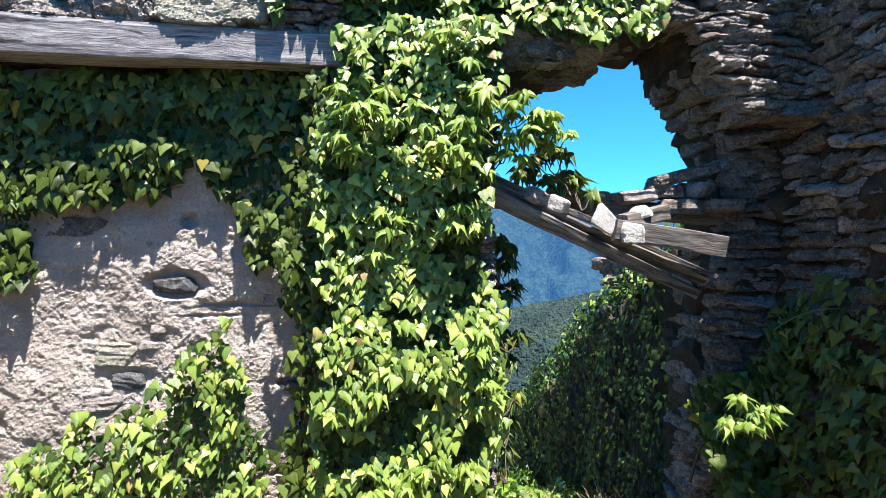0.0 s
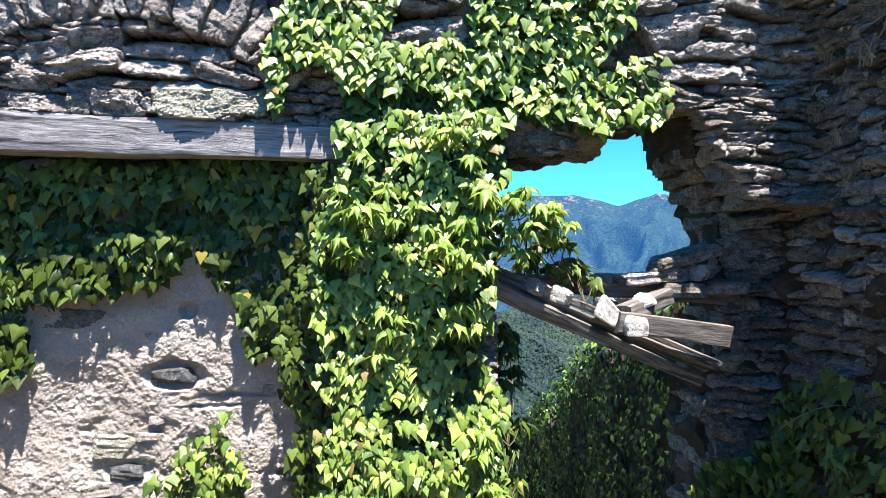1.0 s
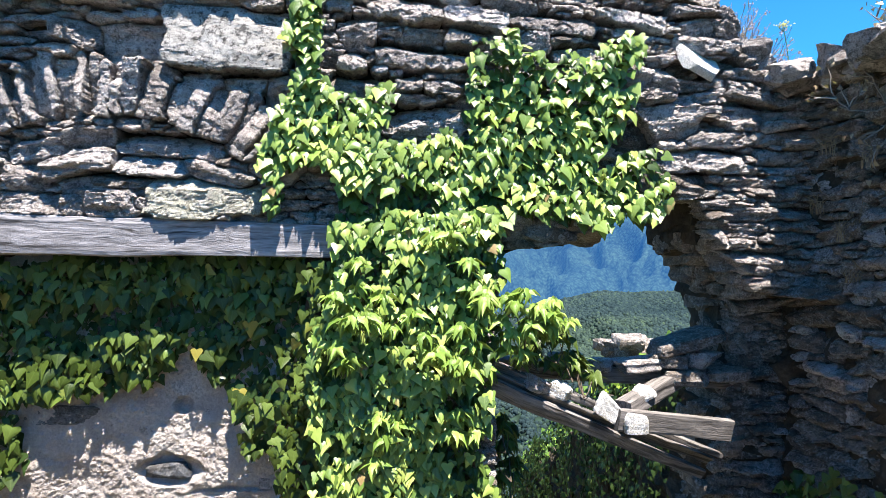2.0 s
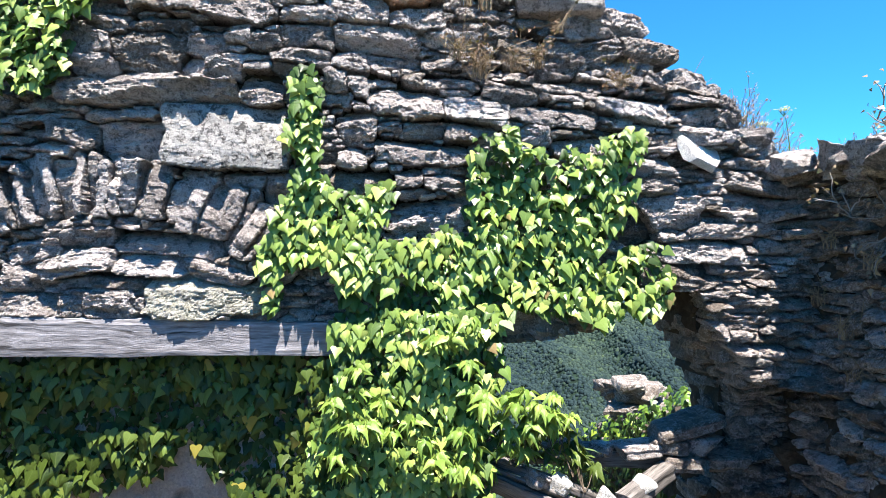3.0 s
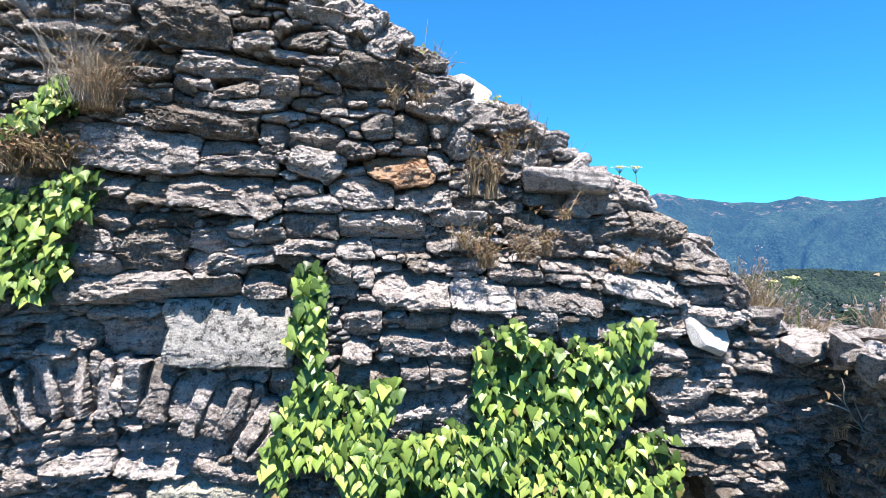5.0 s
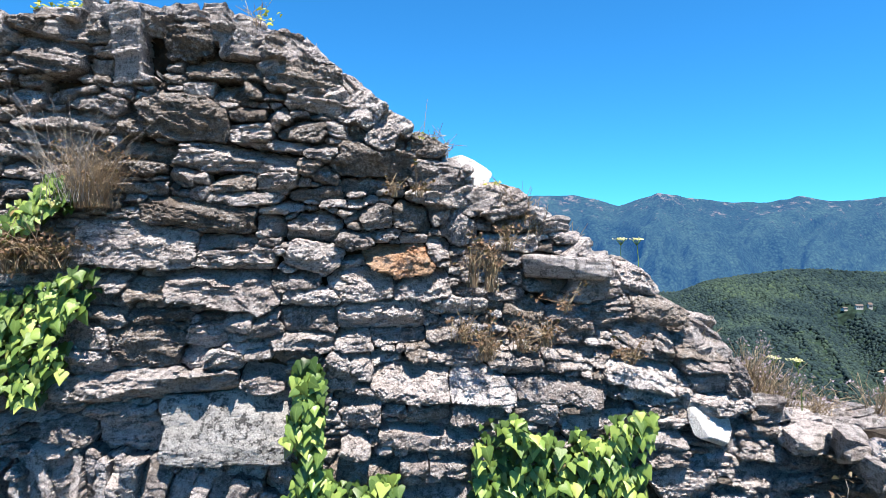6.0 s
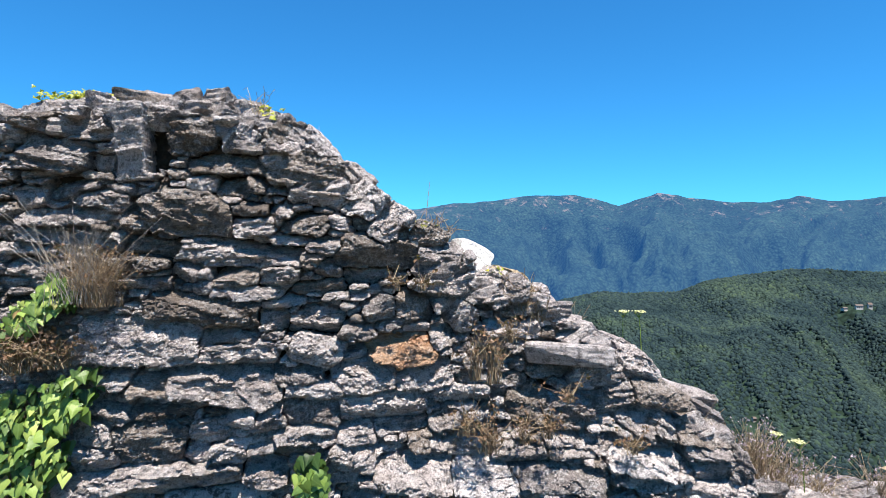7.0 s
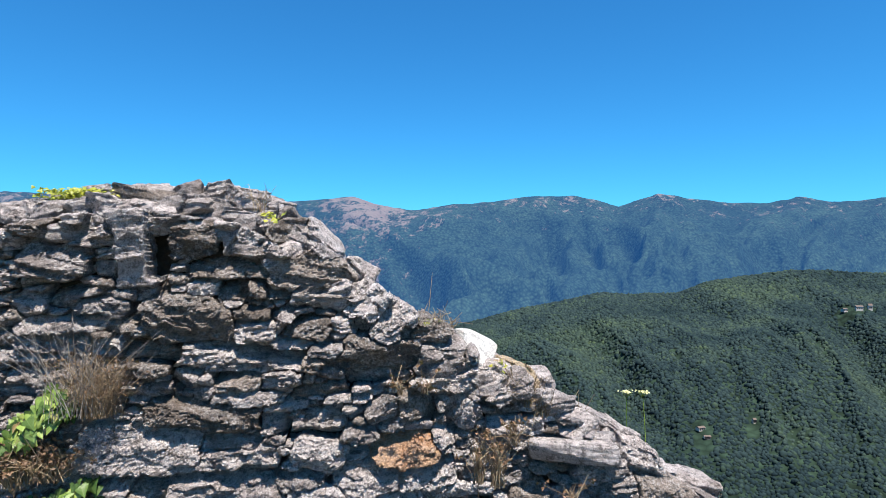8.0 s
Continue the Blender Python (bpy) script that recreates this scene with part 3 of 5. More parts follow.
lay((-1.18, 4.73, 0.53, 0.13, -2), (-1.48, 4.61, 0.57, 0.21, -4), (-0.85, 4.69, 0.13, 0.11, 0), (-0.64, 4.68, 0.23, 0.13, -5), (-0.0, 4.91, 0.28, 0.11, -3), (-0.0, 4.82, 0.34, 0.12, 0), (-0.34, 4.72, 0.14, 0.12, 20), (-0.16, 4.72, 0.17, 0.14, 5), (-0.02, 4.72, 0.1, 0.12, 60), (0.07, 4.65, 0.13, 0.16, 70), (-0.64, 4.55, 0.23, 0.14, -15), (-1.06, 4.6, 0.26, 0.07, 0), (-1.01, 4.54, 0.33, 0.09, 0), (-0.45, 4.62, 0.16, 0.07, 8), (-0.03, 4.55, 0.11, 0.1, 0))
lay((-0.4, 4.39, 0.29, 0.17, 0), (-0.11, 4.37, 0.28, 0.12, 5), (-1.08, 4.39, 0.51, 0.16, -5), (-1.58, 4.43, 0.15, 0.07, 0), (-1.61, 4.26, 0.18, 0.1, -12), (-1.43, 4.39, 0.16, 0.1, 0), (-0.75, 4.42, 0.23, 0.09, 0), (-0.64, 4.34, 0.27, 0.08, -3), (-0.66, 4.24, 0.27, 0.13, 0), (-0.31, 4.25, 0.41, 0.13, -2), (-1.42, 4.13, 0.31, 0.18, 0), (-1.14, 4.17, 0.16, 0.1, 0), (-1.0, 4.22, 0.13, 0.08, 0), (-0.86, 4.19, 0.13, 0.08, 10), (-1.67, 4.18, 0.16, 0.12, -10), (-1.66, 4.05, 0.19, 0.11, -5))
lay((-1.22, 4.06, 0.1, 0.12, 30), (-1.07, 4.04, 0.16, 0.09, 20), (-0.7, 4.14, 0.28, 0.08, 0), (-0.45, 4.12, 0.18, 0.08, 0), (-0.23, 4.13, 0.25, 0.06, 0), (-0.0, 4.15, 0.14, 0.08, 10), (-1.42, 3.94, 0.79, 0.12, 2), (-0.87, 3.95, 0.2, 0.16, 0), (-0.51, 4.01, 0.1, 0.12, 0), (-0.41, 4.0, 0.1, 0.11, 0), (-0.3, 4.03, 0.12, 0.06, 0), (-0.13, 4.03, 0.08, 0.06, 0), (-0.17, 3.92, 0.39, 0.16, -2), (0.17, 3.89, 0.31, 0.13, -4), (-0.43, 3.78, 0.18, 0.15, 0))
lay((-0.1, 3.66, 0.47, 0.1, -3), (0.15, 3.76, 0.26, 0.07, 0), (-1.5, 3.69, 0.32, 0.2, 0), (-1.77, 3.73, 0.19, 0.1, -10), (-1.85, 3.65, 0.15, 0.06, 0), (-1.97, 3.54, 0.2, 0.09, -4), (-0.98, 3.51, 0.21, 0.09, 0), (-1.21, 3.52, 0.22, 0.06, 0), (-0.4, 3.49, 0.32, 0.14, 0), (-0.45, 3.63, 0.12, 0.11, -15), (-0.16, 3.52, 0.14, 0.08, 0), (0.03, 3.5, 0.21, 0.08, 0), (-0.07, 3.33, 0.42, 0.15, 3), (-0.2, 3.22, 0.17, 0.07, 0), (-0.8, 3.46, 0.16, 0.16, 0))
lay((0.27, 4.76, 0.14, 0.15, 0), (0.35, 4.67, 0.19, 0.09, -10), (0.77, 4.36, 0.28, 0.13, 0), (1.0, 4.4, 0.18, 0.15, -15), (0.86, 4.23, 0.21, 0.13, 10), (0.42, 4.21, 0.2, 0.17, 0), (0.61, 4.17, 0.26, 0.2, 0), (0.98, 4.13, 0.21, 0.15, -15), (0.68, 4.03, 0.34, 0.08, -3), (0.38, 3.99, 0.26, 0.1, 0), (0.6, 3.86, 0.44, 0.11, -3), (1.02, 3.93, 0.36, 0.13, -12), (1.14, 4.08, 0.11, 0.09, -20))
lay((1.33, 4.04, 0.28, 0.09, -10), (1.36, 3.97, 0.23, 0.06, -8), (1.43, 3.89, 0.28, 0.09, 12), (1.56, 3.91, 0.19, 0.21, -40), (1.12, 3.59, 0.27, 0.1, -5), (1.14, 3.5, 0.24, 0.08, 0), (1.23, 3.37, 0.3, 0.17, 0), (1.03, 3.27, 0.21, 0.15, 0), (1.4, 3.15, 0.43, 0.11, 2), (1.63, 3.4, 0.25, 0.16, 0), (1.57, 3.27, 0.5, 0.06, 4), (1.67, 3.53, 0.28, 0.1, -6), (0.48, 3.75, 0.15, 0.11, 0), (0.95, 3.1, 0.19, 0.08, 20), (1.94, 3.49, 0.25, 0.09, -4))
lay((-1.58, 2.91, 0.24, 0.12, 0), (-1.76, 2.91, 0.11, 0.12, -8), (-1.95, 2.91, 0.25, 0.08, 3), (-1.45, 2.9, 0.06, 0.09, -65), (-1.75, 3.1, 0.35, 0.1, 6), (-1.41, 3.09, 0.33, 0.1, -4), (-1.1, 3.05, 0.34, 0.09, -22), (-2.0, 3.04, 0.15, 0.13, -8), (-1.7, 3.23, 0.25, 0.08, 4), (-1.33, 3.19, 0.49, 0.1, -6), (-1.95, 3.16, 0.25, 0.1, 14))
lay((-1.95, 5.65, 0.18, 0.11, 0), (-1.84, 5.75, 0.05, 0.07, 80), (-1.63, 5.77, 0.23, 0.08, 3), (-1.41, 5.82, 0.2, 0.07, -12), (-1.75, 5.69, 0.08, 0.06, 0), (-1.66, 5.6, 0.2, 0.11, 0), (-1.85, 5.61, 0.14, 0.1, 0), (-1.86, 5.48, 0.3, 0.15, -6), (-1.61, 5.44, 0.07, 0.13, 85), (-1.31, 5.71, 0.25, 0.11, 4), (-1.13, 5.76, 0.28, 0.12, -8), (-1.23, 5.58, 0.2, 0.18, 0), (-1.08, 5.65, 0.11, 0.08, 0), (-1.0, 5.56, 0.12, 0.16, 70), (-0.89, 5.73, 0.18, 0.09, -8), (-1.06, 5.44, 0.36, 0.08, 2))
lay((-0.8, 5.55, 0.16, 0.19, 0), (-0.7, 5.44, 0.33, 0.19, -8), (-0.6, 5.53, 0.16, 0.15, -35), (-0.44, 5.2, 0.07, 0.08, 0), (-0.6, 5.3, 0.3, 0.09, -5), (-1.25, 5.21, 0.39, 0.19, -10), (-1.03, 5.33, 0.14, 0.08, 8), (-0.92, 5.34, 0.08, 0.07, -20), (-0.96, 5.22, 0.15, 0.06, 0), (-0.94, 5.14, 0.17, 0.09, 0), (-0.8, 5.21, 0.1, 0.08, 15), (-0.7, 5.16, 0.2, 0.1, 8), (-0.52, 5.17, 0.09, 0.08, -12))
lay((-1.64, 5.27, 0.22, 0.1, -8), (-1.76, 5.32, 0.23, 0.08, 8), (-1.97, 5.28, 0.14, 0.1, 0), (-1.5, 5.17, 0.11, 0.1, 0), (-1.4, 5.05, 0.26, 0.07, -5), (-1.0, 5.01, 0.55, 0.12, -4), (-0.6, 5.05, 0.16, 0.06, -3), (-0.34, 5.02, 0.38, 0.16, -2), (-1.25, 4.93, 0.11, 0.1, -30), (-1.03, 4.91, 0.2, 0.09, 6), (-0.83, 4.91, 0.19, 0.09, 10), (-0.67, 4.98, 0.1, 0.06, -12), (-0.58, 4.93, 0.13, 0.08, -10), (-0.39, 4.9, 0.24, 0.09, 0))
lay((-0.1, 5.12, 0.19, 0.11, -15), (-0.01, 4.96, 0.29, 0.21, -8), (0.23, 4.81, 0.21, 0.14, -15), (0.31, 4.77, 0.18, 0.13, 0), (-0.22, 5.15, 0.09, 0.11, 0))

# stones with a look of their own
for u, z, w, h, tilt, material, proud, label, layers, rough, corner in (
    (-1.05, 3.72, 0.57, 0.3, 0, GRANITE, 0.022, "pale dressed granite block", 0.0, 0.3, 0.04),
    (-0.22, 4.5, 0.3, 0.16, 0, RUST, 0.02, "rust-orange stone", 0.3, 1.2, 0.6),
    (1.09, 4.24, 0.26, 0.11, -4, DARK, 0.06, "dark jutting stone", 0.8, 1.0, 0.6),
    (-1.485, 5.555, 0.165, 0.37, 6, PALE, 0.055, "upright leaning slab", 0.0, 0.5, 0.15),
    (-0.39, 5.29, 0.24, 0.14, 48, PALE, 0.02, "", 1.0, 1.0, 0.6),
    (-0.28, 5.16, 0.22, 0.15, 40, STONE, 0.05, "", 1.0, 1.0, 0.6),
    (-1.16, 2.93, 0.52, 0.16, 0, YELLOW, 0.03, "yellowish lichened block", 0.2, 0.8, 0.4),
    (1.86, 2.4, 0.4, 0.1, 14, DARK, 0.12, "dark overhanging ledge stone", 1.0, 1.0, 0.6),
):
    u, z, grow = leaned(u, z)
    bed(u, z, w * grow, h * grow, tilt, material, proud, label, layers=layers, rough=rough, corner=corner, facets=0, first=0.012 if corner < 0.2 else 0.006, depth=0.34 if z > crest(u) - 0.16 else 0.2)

# ---- relieving arch over the beam ----
arch = thing("relieving_arch", "shallow arch of thin upright schist stones in the wall", "arch", FRONT.at(-1.63, 0, 2.8))
ARCH_U, ARCH_Z, R_IN, R_OUT = -1.63, 2.214, 1.135, 1.4
angle = -40.0
while angle < 43:
    width = float(stone_rng.choice((0.035, 0.045, 0.055, 0.065, 0.08, 0.1)))
    step = math.degrees(width / 1.26)
    mid = radians(angle + step / 2)
    length = (R_OUT - R_IN) * float(stone_rng.uniform(0.86, 1.04))
    rad = R_IN + length / 2 + float(stone_rng.uniform(0, 0.02))
    bed(ARCH_U + rad * math.sin(mid), ARCH_Z + rad * math.cos(mid), width, length, -math.degrees(mid) + float(stone_rng.uniform(-4, 4)), pick(STONE, STONE, PALE), float(stone_rng.uniform(0.02, 0.04) if len(STONES) % 2 else stone_rng.uniform(-0.03, -0.005)), name="voussoir", owner="arch", layers=0.2, rough=0.6, facets=0, corner=0.12, first=0.02)
    angle += step


# ---- the face divided among the stones, with smaller ones packed into what is left ----
def stone_reach(k, u, z):
    """How far points lie outside a stone's ragged outline (negative: inside it), and its own axes there."""
    t = radians(k["tilt"])
    c, s = math.cos(t), math.sin(t)
    a, b = (u - k["u"]) * c + (z - k["z"]) * s, (z - k["z"]) * c - (u - k["u"]) * s
    r = np.random.default_rng(k["seed"])
    hw, hh = k["w"] / 2, k["h"] / 2
    tall = hh * (1 + k["corner"] * r.uniform(-0.4, 0.4) * np.clip(a / hw, -1, 1))
    dx, dy = np.abs(a + k["corner"] * r.uniform(-0.5, 0.5) * b) - hw, np.abs(b) - tall
    out = np.maximum(dx, dy)
    for sx in (-1, 1):
        for sz in (-1, 1):
            way = np.array((sx * r.uniform(0.15, 1.0), sz * r.uniform(0.3, 1.2)))
            way /= np.linalg.norm(way)
            far = abs(way[0]) * hw + abs(way[1]) * hh - min(hw, hh) * k["corner"] * r.uniform(0.1, 0.9)
            out = np.maximum(out, a * way[0] + b * way[1] - far)
    return out - k["first"], a, b


class Division:
    """Which stone owns each cell of the face."""

    def __init__(self, face, u0, u1, z0, z1, cell, walled, swell):
        self.face, self.u0, self.z0, self.cell, self.swell = face, u0, z0, cell, swell
        self.u, self.z = np.meshgrid(np.arange(u0 + cell / 2, u1, cell), np.arange(z0 + cell / 2, z1, cell), indexing="ij")
        q = np.column_stack((self.u.ravel(), self.z.ravel(), 0 * self.u.ravel()))
        shape = self.u.shape
        self.wu = self.u + (0.007 * vnoise(q * 9, 81) + 0.004 * vnoise(q * 45, 82)).reshape(shape)
        self.wz = self.z + (0.006 * vnoise(q * 9, 83) + 0.0045 * vnoise(q * 45, 84)).reshape(shape)
        self.best, self.second = np.full(shape, 9.0), np.full(shape, 9.0)
        self.owner = np.full(shape, -1)
        self.walled = walled(self.u, self.z)

    def window(self, k, margin):
        reach = math.hypot(k["w"], k["h"]) / 2 + margin
        i0, i1 = int((k["u"] - reach - self.u0) / self.cell), int((k["u"] + reach - self.u0) / self.cell) + 1
        j0, j1 = int((k["z"] - reach - self.z0) / self.cell), int((k["z"] + reach - self.z0) / self.cell) + 1
        return slice(max(i0, 0), max(i1, 0)), slice(max(j0, 0), max(j1, 0))

    def claim(self, n, k):
        w = self.window(k, 0.03)
        if not self.best[w].size:
            return
        d = stone_reach(k, self.wu[w], self.wz[w])[0]
        best, second, owner = self.best[w], self.second[w], self.owner[w]
        nearer = d < best
        self.second[w] = np.where(nearer, best, np.minimum(second, d))
        self.best[w] = np.where(nearer, d, best)
        self.owner[w] = np.where(nearer, n, owner)


def swell(u, z):
    """The face's own bulges: lean, the swelling jamb and the hollow under it."""
    d = -setback(u, z)
    d = d + 0.07 * np.exp(-((u - 1.62) / 0.25) ** 2 - ((z - 2.75) / 0.3) ** 2)
    d = d + 0.015 * vnoise(np.column_stack((u * 2.2, z * 2.2, 0 * u)), 19)
    return np.where(inside(UNDERCUT, u, z), -0.29, d)


def front_face(u, z):
    """Where the front wall has stones."""
    top = crest(u) + np.interp(u, (-0.75, -0.65, 1.5, 1.7), (-0.08, 0.06, 0.06, -0.06))
    beam = (u < -0.52) & (z < 2.805 - 0.03 * (u + 0.5))
    return ~(inside(DOORWAY, u, z) | inside(NICHE_BOX, u, z) | inside(HOLE, u, z) | beam) & (z < top)


shares = Division(FRONT, U0, U1, Z0, Z1, 0.007, front_face, swell)
for n, k in enumerate(STONES):
    shares.claim(n, k)
listed = len(STONES)
free = (shares.best > 0.008) & shares.walled & (shares.z < crest(shares.u) - 0.1)


def pack(shares, free, sizes, material, relief):
    """Fills the free cells with flat stones, the larger first."""
    cell = shares.cell
    for wide, tall, tries in sizes:
        for _ in range(tries):
            w, h = stone_rng.uniform(*wide), stone_rng.uniform(*tall)
            nw, nh = int(w / cell), max(1, int(h / cell))
            i, j = stone_rng.integers(free.shape[0] - nw), stone_rng.integers(free.shape[1] - nh)
            cells = free[i:i + nw, j:j + nh]
            if cells[nw // 2, nh // 2] and cells.mean() > 0.9:
                cells[:] = False
                u, z = shares.u0 + (i + nw / 2) * cell, shares.z0 + (j + nh / 2) * cell
                bed(u, z, w * 1.02, h * 1.05, float(stone_rng.normal(0, 5)), material(u, z), float(stone_rng.normal(*relief(u, z)[:2])), depth=0.14, facets=relief(u, z)[2], rough=1.3 if relief(u, z)[2] < 2 else 1.0)


# More dark schist low on the jamb: the undercut's shade goes into colour.
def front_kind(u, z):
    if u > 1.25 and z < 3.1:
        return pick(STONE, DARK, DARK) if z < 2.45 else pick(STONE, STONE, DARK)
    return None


def front_relief(u, z):
    return (-0.004, 0.01, 0) if u > 1.25 and z < 3.15 else (-0.012, 0.017, 0)


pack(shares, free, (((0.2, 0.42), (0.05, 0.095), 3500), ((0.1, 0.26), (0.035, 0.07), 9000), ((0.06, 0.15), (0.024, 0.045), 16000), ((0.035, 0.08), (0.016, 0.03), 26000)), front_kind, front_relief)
for n in range(listed, len(STONES)):
    shares.claim(n, STONES[n])
shares.owner[(shares.best > 0.02) | (shares.second - shares.best < 0.0035) | ~shares.walled] = -1


def stone_front(shares, n, k):
    """The mesh of one stone: a chipped, layered face with worn edges, and its sides running back into the wall."""
    w = shares.window(k, 0.045)
    on = np.pad(shares.owner[w] == n, 1)
    if on.sum() < 4:
        return None
    nu, nz = on.shape
    i0, j0 = w[0].start - 1, w[1].start - 1
    ident = np.arange((nu + 1) * (nz + 1)).reshape(nu + 1, nz + 1)
    ci, cj = np.nonzero(on)
    quads = np.stack((ident[ci, cj], ident[ci + 1, cj], ident[ci + 1, cj + 1], ident[ci, cj + 1]), -1)
    rim = []
    for di, dj, p, q in ((-1, 0, 3, 0), (1, 0, 1, 2), (0, -1, 0, 1), (0, 1, 2, 3)):
        m = ~on[ci + di, cj + dj]
        rim.append(quads[m][:, [p, q]])
    rim = np.concatenate(rim)
    used, inverse = np.unique(quads, return_inverse=True)
    quads = inverse.reshape(-1, 4)
    rim = np.searchsorted(used, rim)
    gi, gj = np.divmod(used, nz + 1)
    u, z = shares.u0 + (i0 + gi) * shares.cell, shares.z0 + (j0 + gj) * shares.cell
    count = len(used)
    edge = np.zeros(count, bool)
    edge[rim] = True
    for _ in range(1):
        su, sz, num = np.zeros(count), np.zeros(count), np.zeros(count)
        for x, y in ((rim[:, 0], rim[:, 1]), (rim[:, 1], rim[:, 0])):
            np.add.at(su, x, u[y])
            np.add.at(sz, x, z[y])
            np.add.at(num, x, 1)
        u[edge] = 0.5 * u[edge] + 0.5 * su[edge] / num[edge]
        z[edge] = 0.5 * z[edge] + 0.5 * sz[edge] / num[edge]
    hop = np.where(edge, 0.0, 9.0)
    for step in range(4):
        near = hop[quads].min(1)
        np.minimum.at(hop, quads.ravel(), np.repeat(near + 1, 4))
    r = np.random.default_rng(k["seed"] + 5)
    _, a, b = stone_reach(k, u, z)
    hw, hh = k["w"] / 2, k["h"] / 2
    small = min(hw, hh)
    q = np.column_stack((a, b, 0 * a)) + r.uniform(-40, 40, 3)
    lean = r.normal(0.16, 0.35)
    d = k["proud"] - np.clip(lean * b, -0.03, 0.03) - r.normal(0, 0.12) * a * min(1.0, 0.1 / hw)
    rough = k["rough"] * min(1.0, 0.4 + small / 0.07)
    chip = q + 0.02 * np.column_stack((vnoise(q * 20, 3), vnoise(q * 20, 4), 0 * a))
    for j in range(k["facets"] + 2 if k["corner"] > 0.2 else 1):
        way = r.uniform(0, 2 * math.pi) if j else radians(90 + r.uniform(-25, 25))
        along = a * math.cos(way) / hw + b * math.sin(way) / hh + 0.07 * vnoise(q * 24, 30 + j)
        d -= r.uniform(0.4, 1.6) * min(small, 0.06) * np.maximum(along - r.uniform(-0.1, 0.7), 0)
    thin = r.uniform(0.012, 0.04)
    band = b + 0.01 * vnoise(q * (7, 14, 1), 5) + r.uniform(-0.2, 0.2) * a
    layer = np.floor(band / thin).astype(np.int64)
    step = ((layer * 7919 + k["seed"] * 31) % 97) / 97.0 - 0.5
    flaky = r.choice((0.3, 0.5, 1.0, 1.4))
    d += k["layers"] * flaky * min(0.02, small * 0.36) * step * np.clip(0.7 + 0.9 * vnoise(q * (6, 12, 1), 6), 0.1, 1)
    d += rough * (0.008 * vnoise(q * (8, 12, 1), 7) + 0.011 * np.round(1.9 * vnoise(chip * (12, 28, 1), 8)) + 0.0055 * vnoise(q * (34, 62, 1), 9) + 0.0024 * r.normal(size=count))
    d -= np.interp(hop, (0, 1), (0.008, 0.0)) * min(1.0, 0.3 + small / 0.04)
    d += shares.swell(u, z)
    middle = np.array((u.mean(), z.mean()))
    rings = [shares.face.many(u, d, z)]
    order, back = np.unique(rim, return_inverse=True)
    rim = back.reshape(-1, 2)
    m = len(order)
    sides = []
    for step, (deep, shrink) in enumerate(((0.05, 0.01), (k["depth"], 0.06))):
        ru, rz = (u[order] - middle[0]) * (1 - shrink) + middle[0], (z[order] - middle[1]) * (1 - shrink) + middle[1]
        rings.append(shares.face.many(ru + r.normal(0, 0.003, m), d[order] - deep * r.uniform(0.75, 1.1, m), rz + r.normal(0, 0.003, m)))
        old = order if step == 0 else count + np.arange(m)
        new_ring = count + step * m + np.arange(m)
        sides.append(np.column_stack((old[rim[:, 1]], old[rim[:, 0]], new_ring[rim[:, 0]], new_ring[rim[:, 1]])))
    return np.concatenate(rings), np.concatenate((quads, *sides))


rest = {}
order = list(range(listed)) + sorted(range(listed, len(STONES)), key=lambda n: -STONES[n]["w"] * STONES[n]["h"])
singles = 0
for n in order:
    k = STONES[n]
    made = stone_front(shares, n, k)
    if made is None:
        continue
    v, f = made
    if k["owner"] == "arch" or singles < 285:
        singles += k["owner"] == "wall"
        m = FRONT.spot(k["u"], 0, k["z"], 0, -k["tilt"])
        owner = arch if k["owner"] == "arch" else wall_front
        me = mesh_of(k["name"], moved(v, m.inverted()), f, k["material"])
        part(k["name"], me, owner, k["label"], Matrix.Translation(-owner.location) @ m)
    else:
        rest.setdefault(k["material"], Join()).put(v, f)
for material, j in rest.items():
    part("small_stones", j.mesh("small_stones", material), wall_front, kind="stuff")


def wall_stone(u, z, w, h, tilt=0.0, material=None, proud=0.0, depth=None, face=FRONT, parent=wall_front, name="stone", label="", **how):
    """A stone set into another face."""
    depth = depth or float(np.clip(0.7 * w, 0.14, 0.34))
    p, q = rock(w * 1.1, depth, h * 1.16, int(stone_rng.integers(1 << 20)), **how)
    m = face.spot(u, proud - depth / 2, z, float(stone_rng.uniform(-6, 6)), -tilt, float(stone_rng.uniform(-7, 7)))
    return part(name, mesh_of(name, p, q, material), parent, label, m)


# ---- loose rubble along the crest and on the broken top ----
crest_rubble = Join()
for u in np.arange(-2.3, 2.6, 0.075):
    for d in (-0.03, -0.2, -0.38, -0.56, -0.7):
        w, h = stone_rng.uniform(0.1, 0.26), stone_rng.uniform(0.05, 0.11)
        slope = math.degrees(math.atan2(crest(u + 0.1) - crest(u - 0.1), 0.2))
        p, q = rock(w, stone_rng.uniform(0.12, 0.22), h, int(stone_rng.integers(1 << 20)), 0.018)
        z = crest(u) + np.interp(d, (-0.7, -0.56, -0.38, -0.2, -0.03), (-0.3, -0.22, -0.16, -0.15, -0.18) if u > -0.8 else (-0.06, -0.0, -0.02, -0.1, -0.2)) + stone_rng.uniform(-0.02, 0.03) + np.interp(u, (-0.3, 0.1, 0.5, 0.9, 1.15, 1.4, 1.6), (0.05, 0.0, 0.06, 0.0, -0.02, 0.07, 0.09))
        m = FRONT.spot(u + stone_rng.uniform(-0.03, 0.03), d - 0.06 - float(setback(u, z)), z, stone_rng.uniform(-15, 15), -slope * 0.5 + stone_rng.uniform(-18, 18), stone_rng.uniform(0, 360))
        crest_rubble.put(moved(p, m), q)
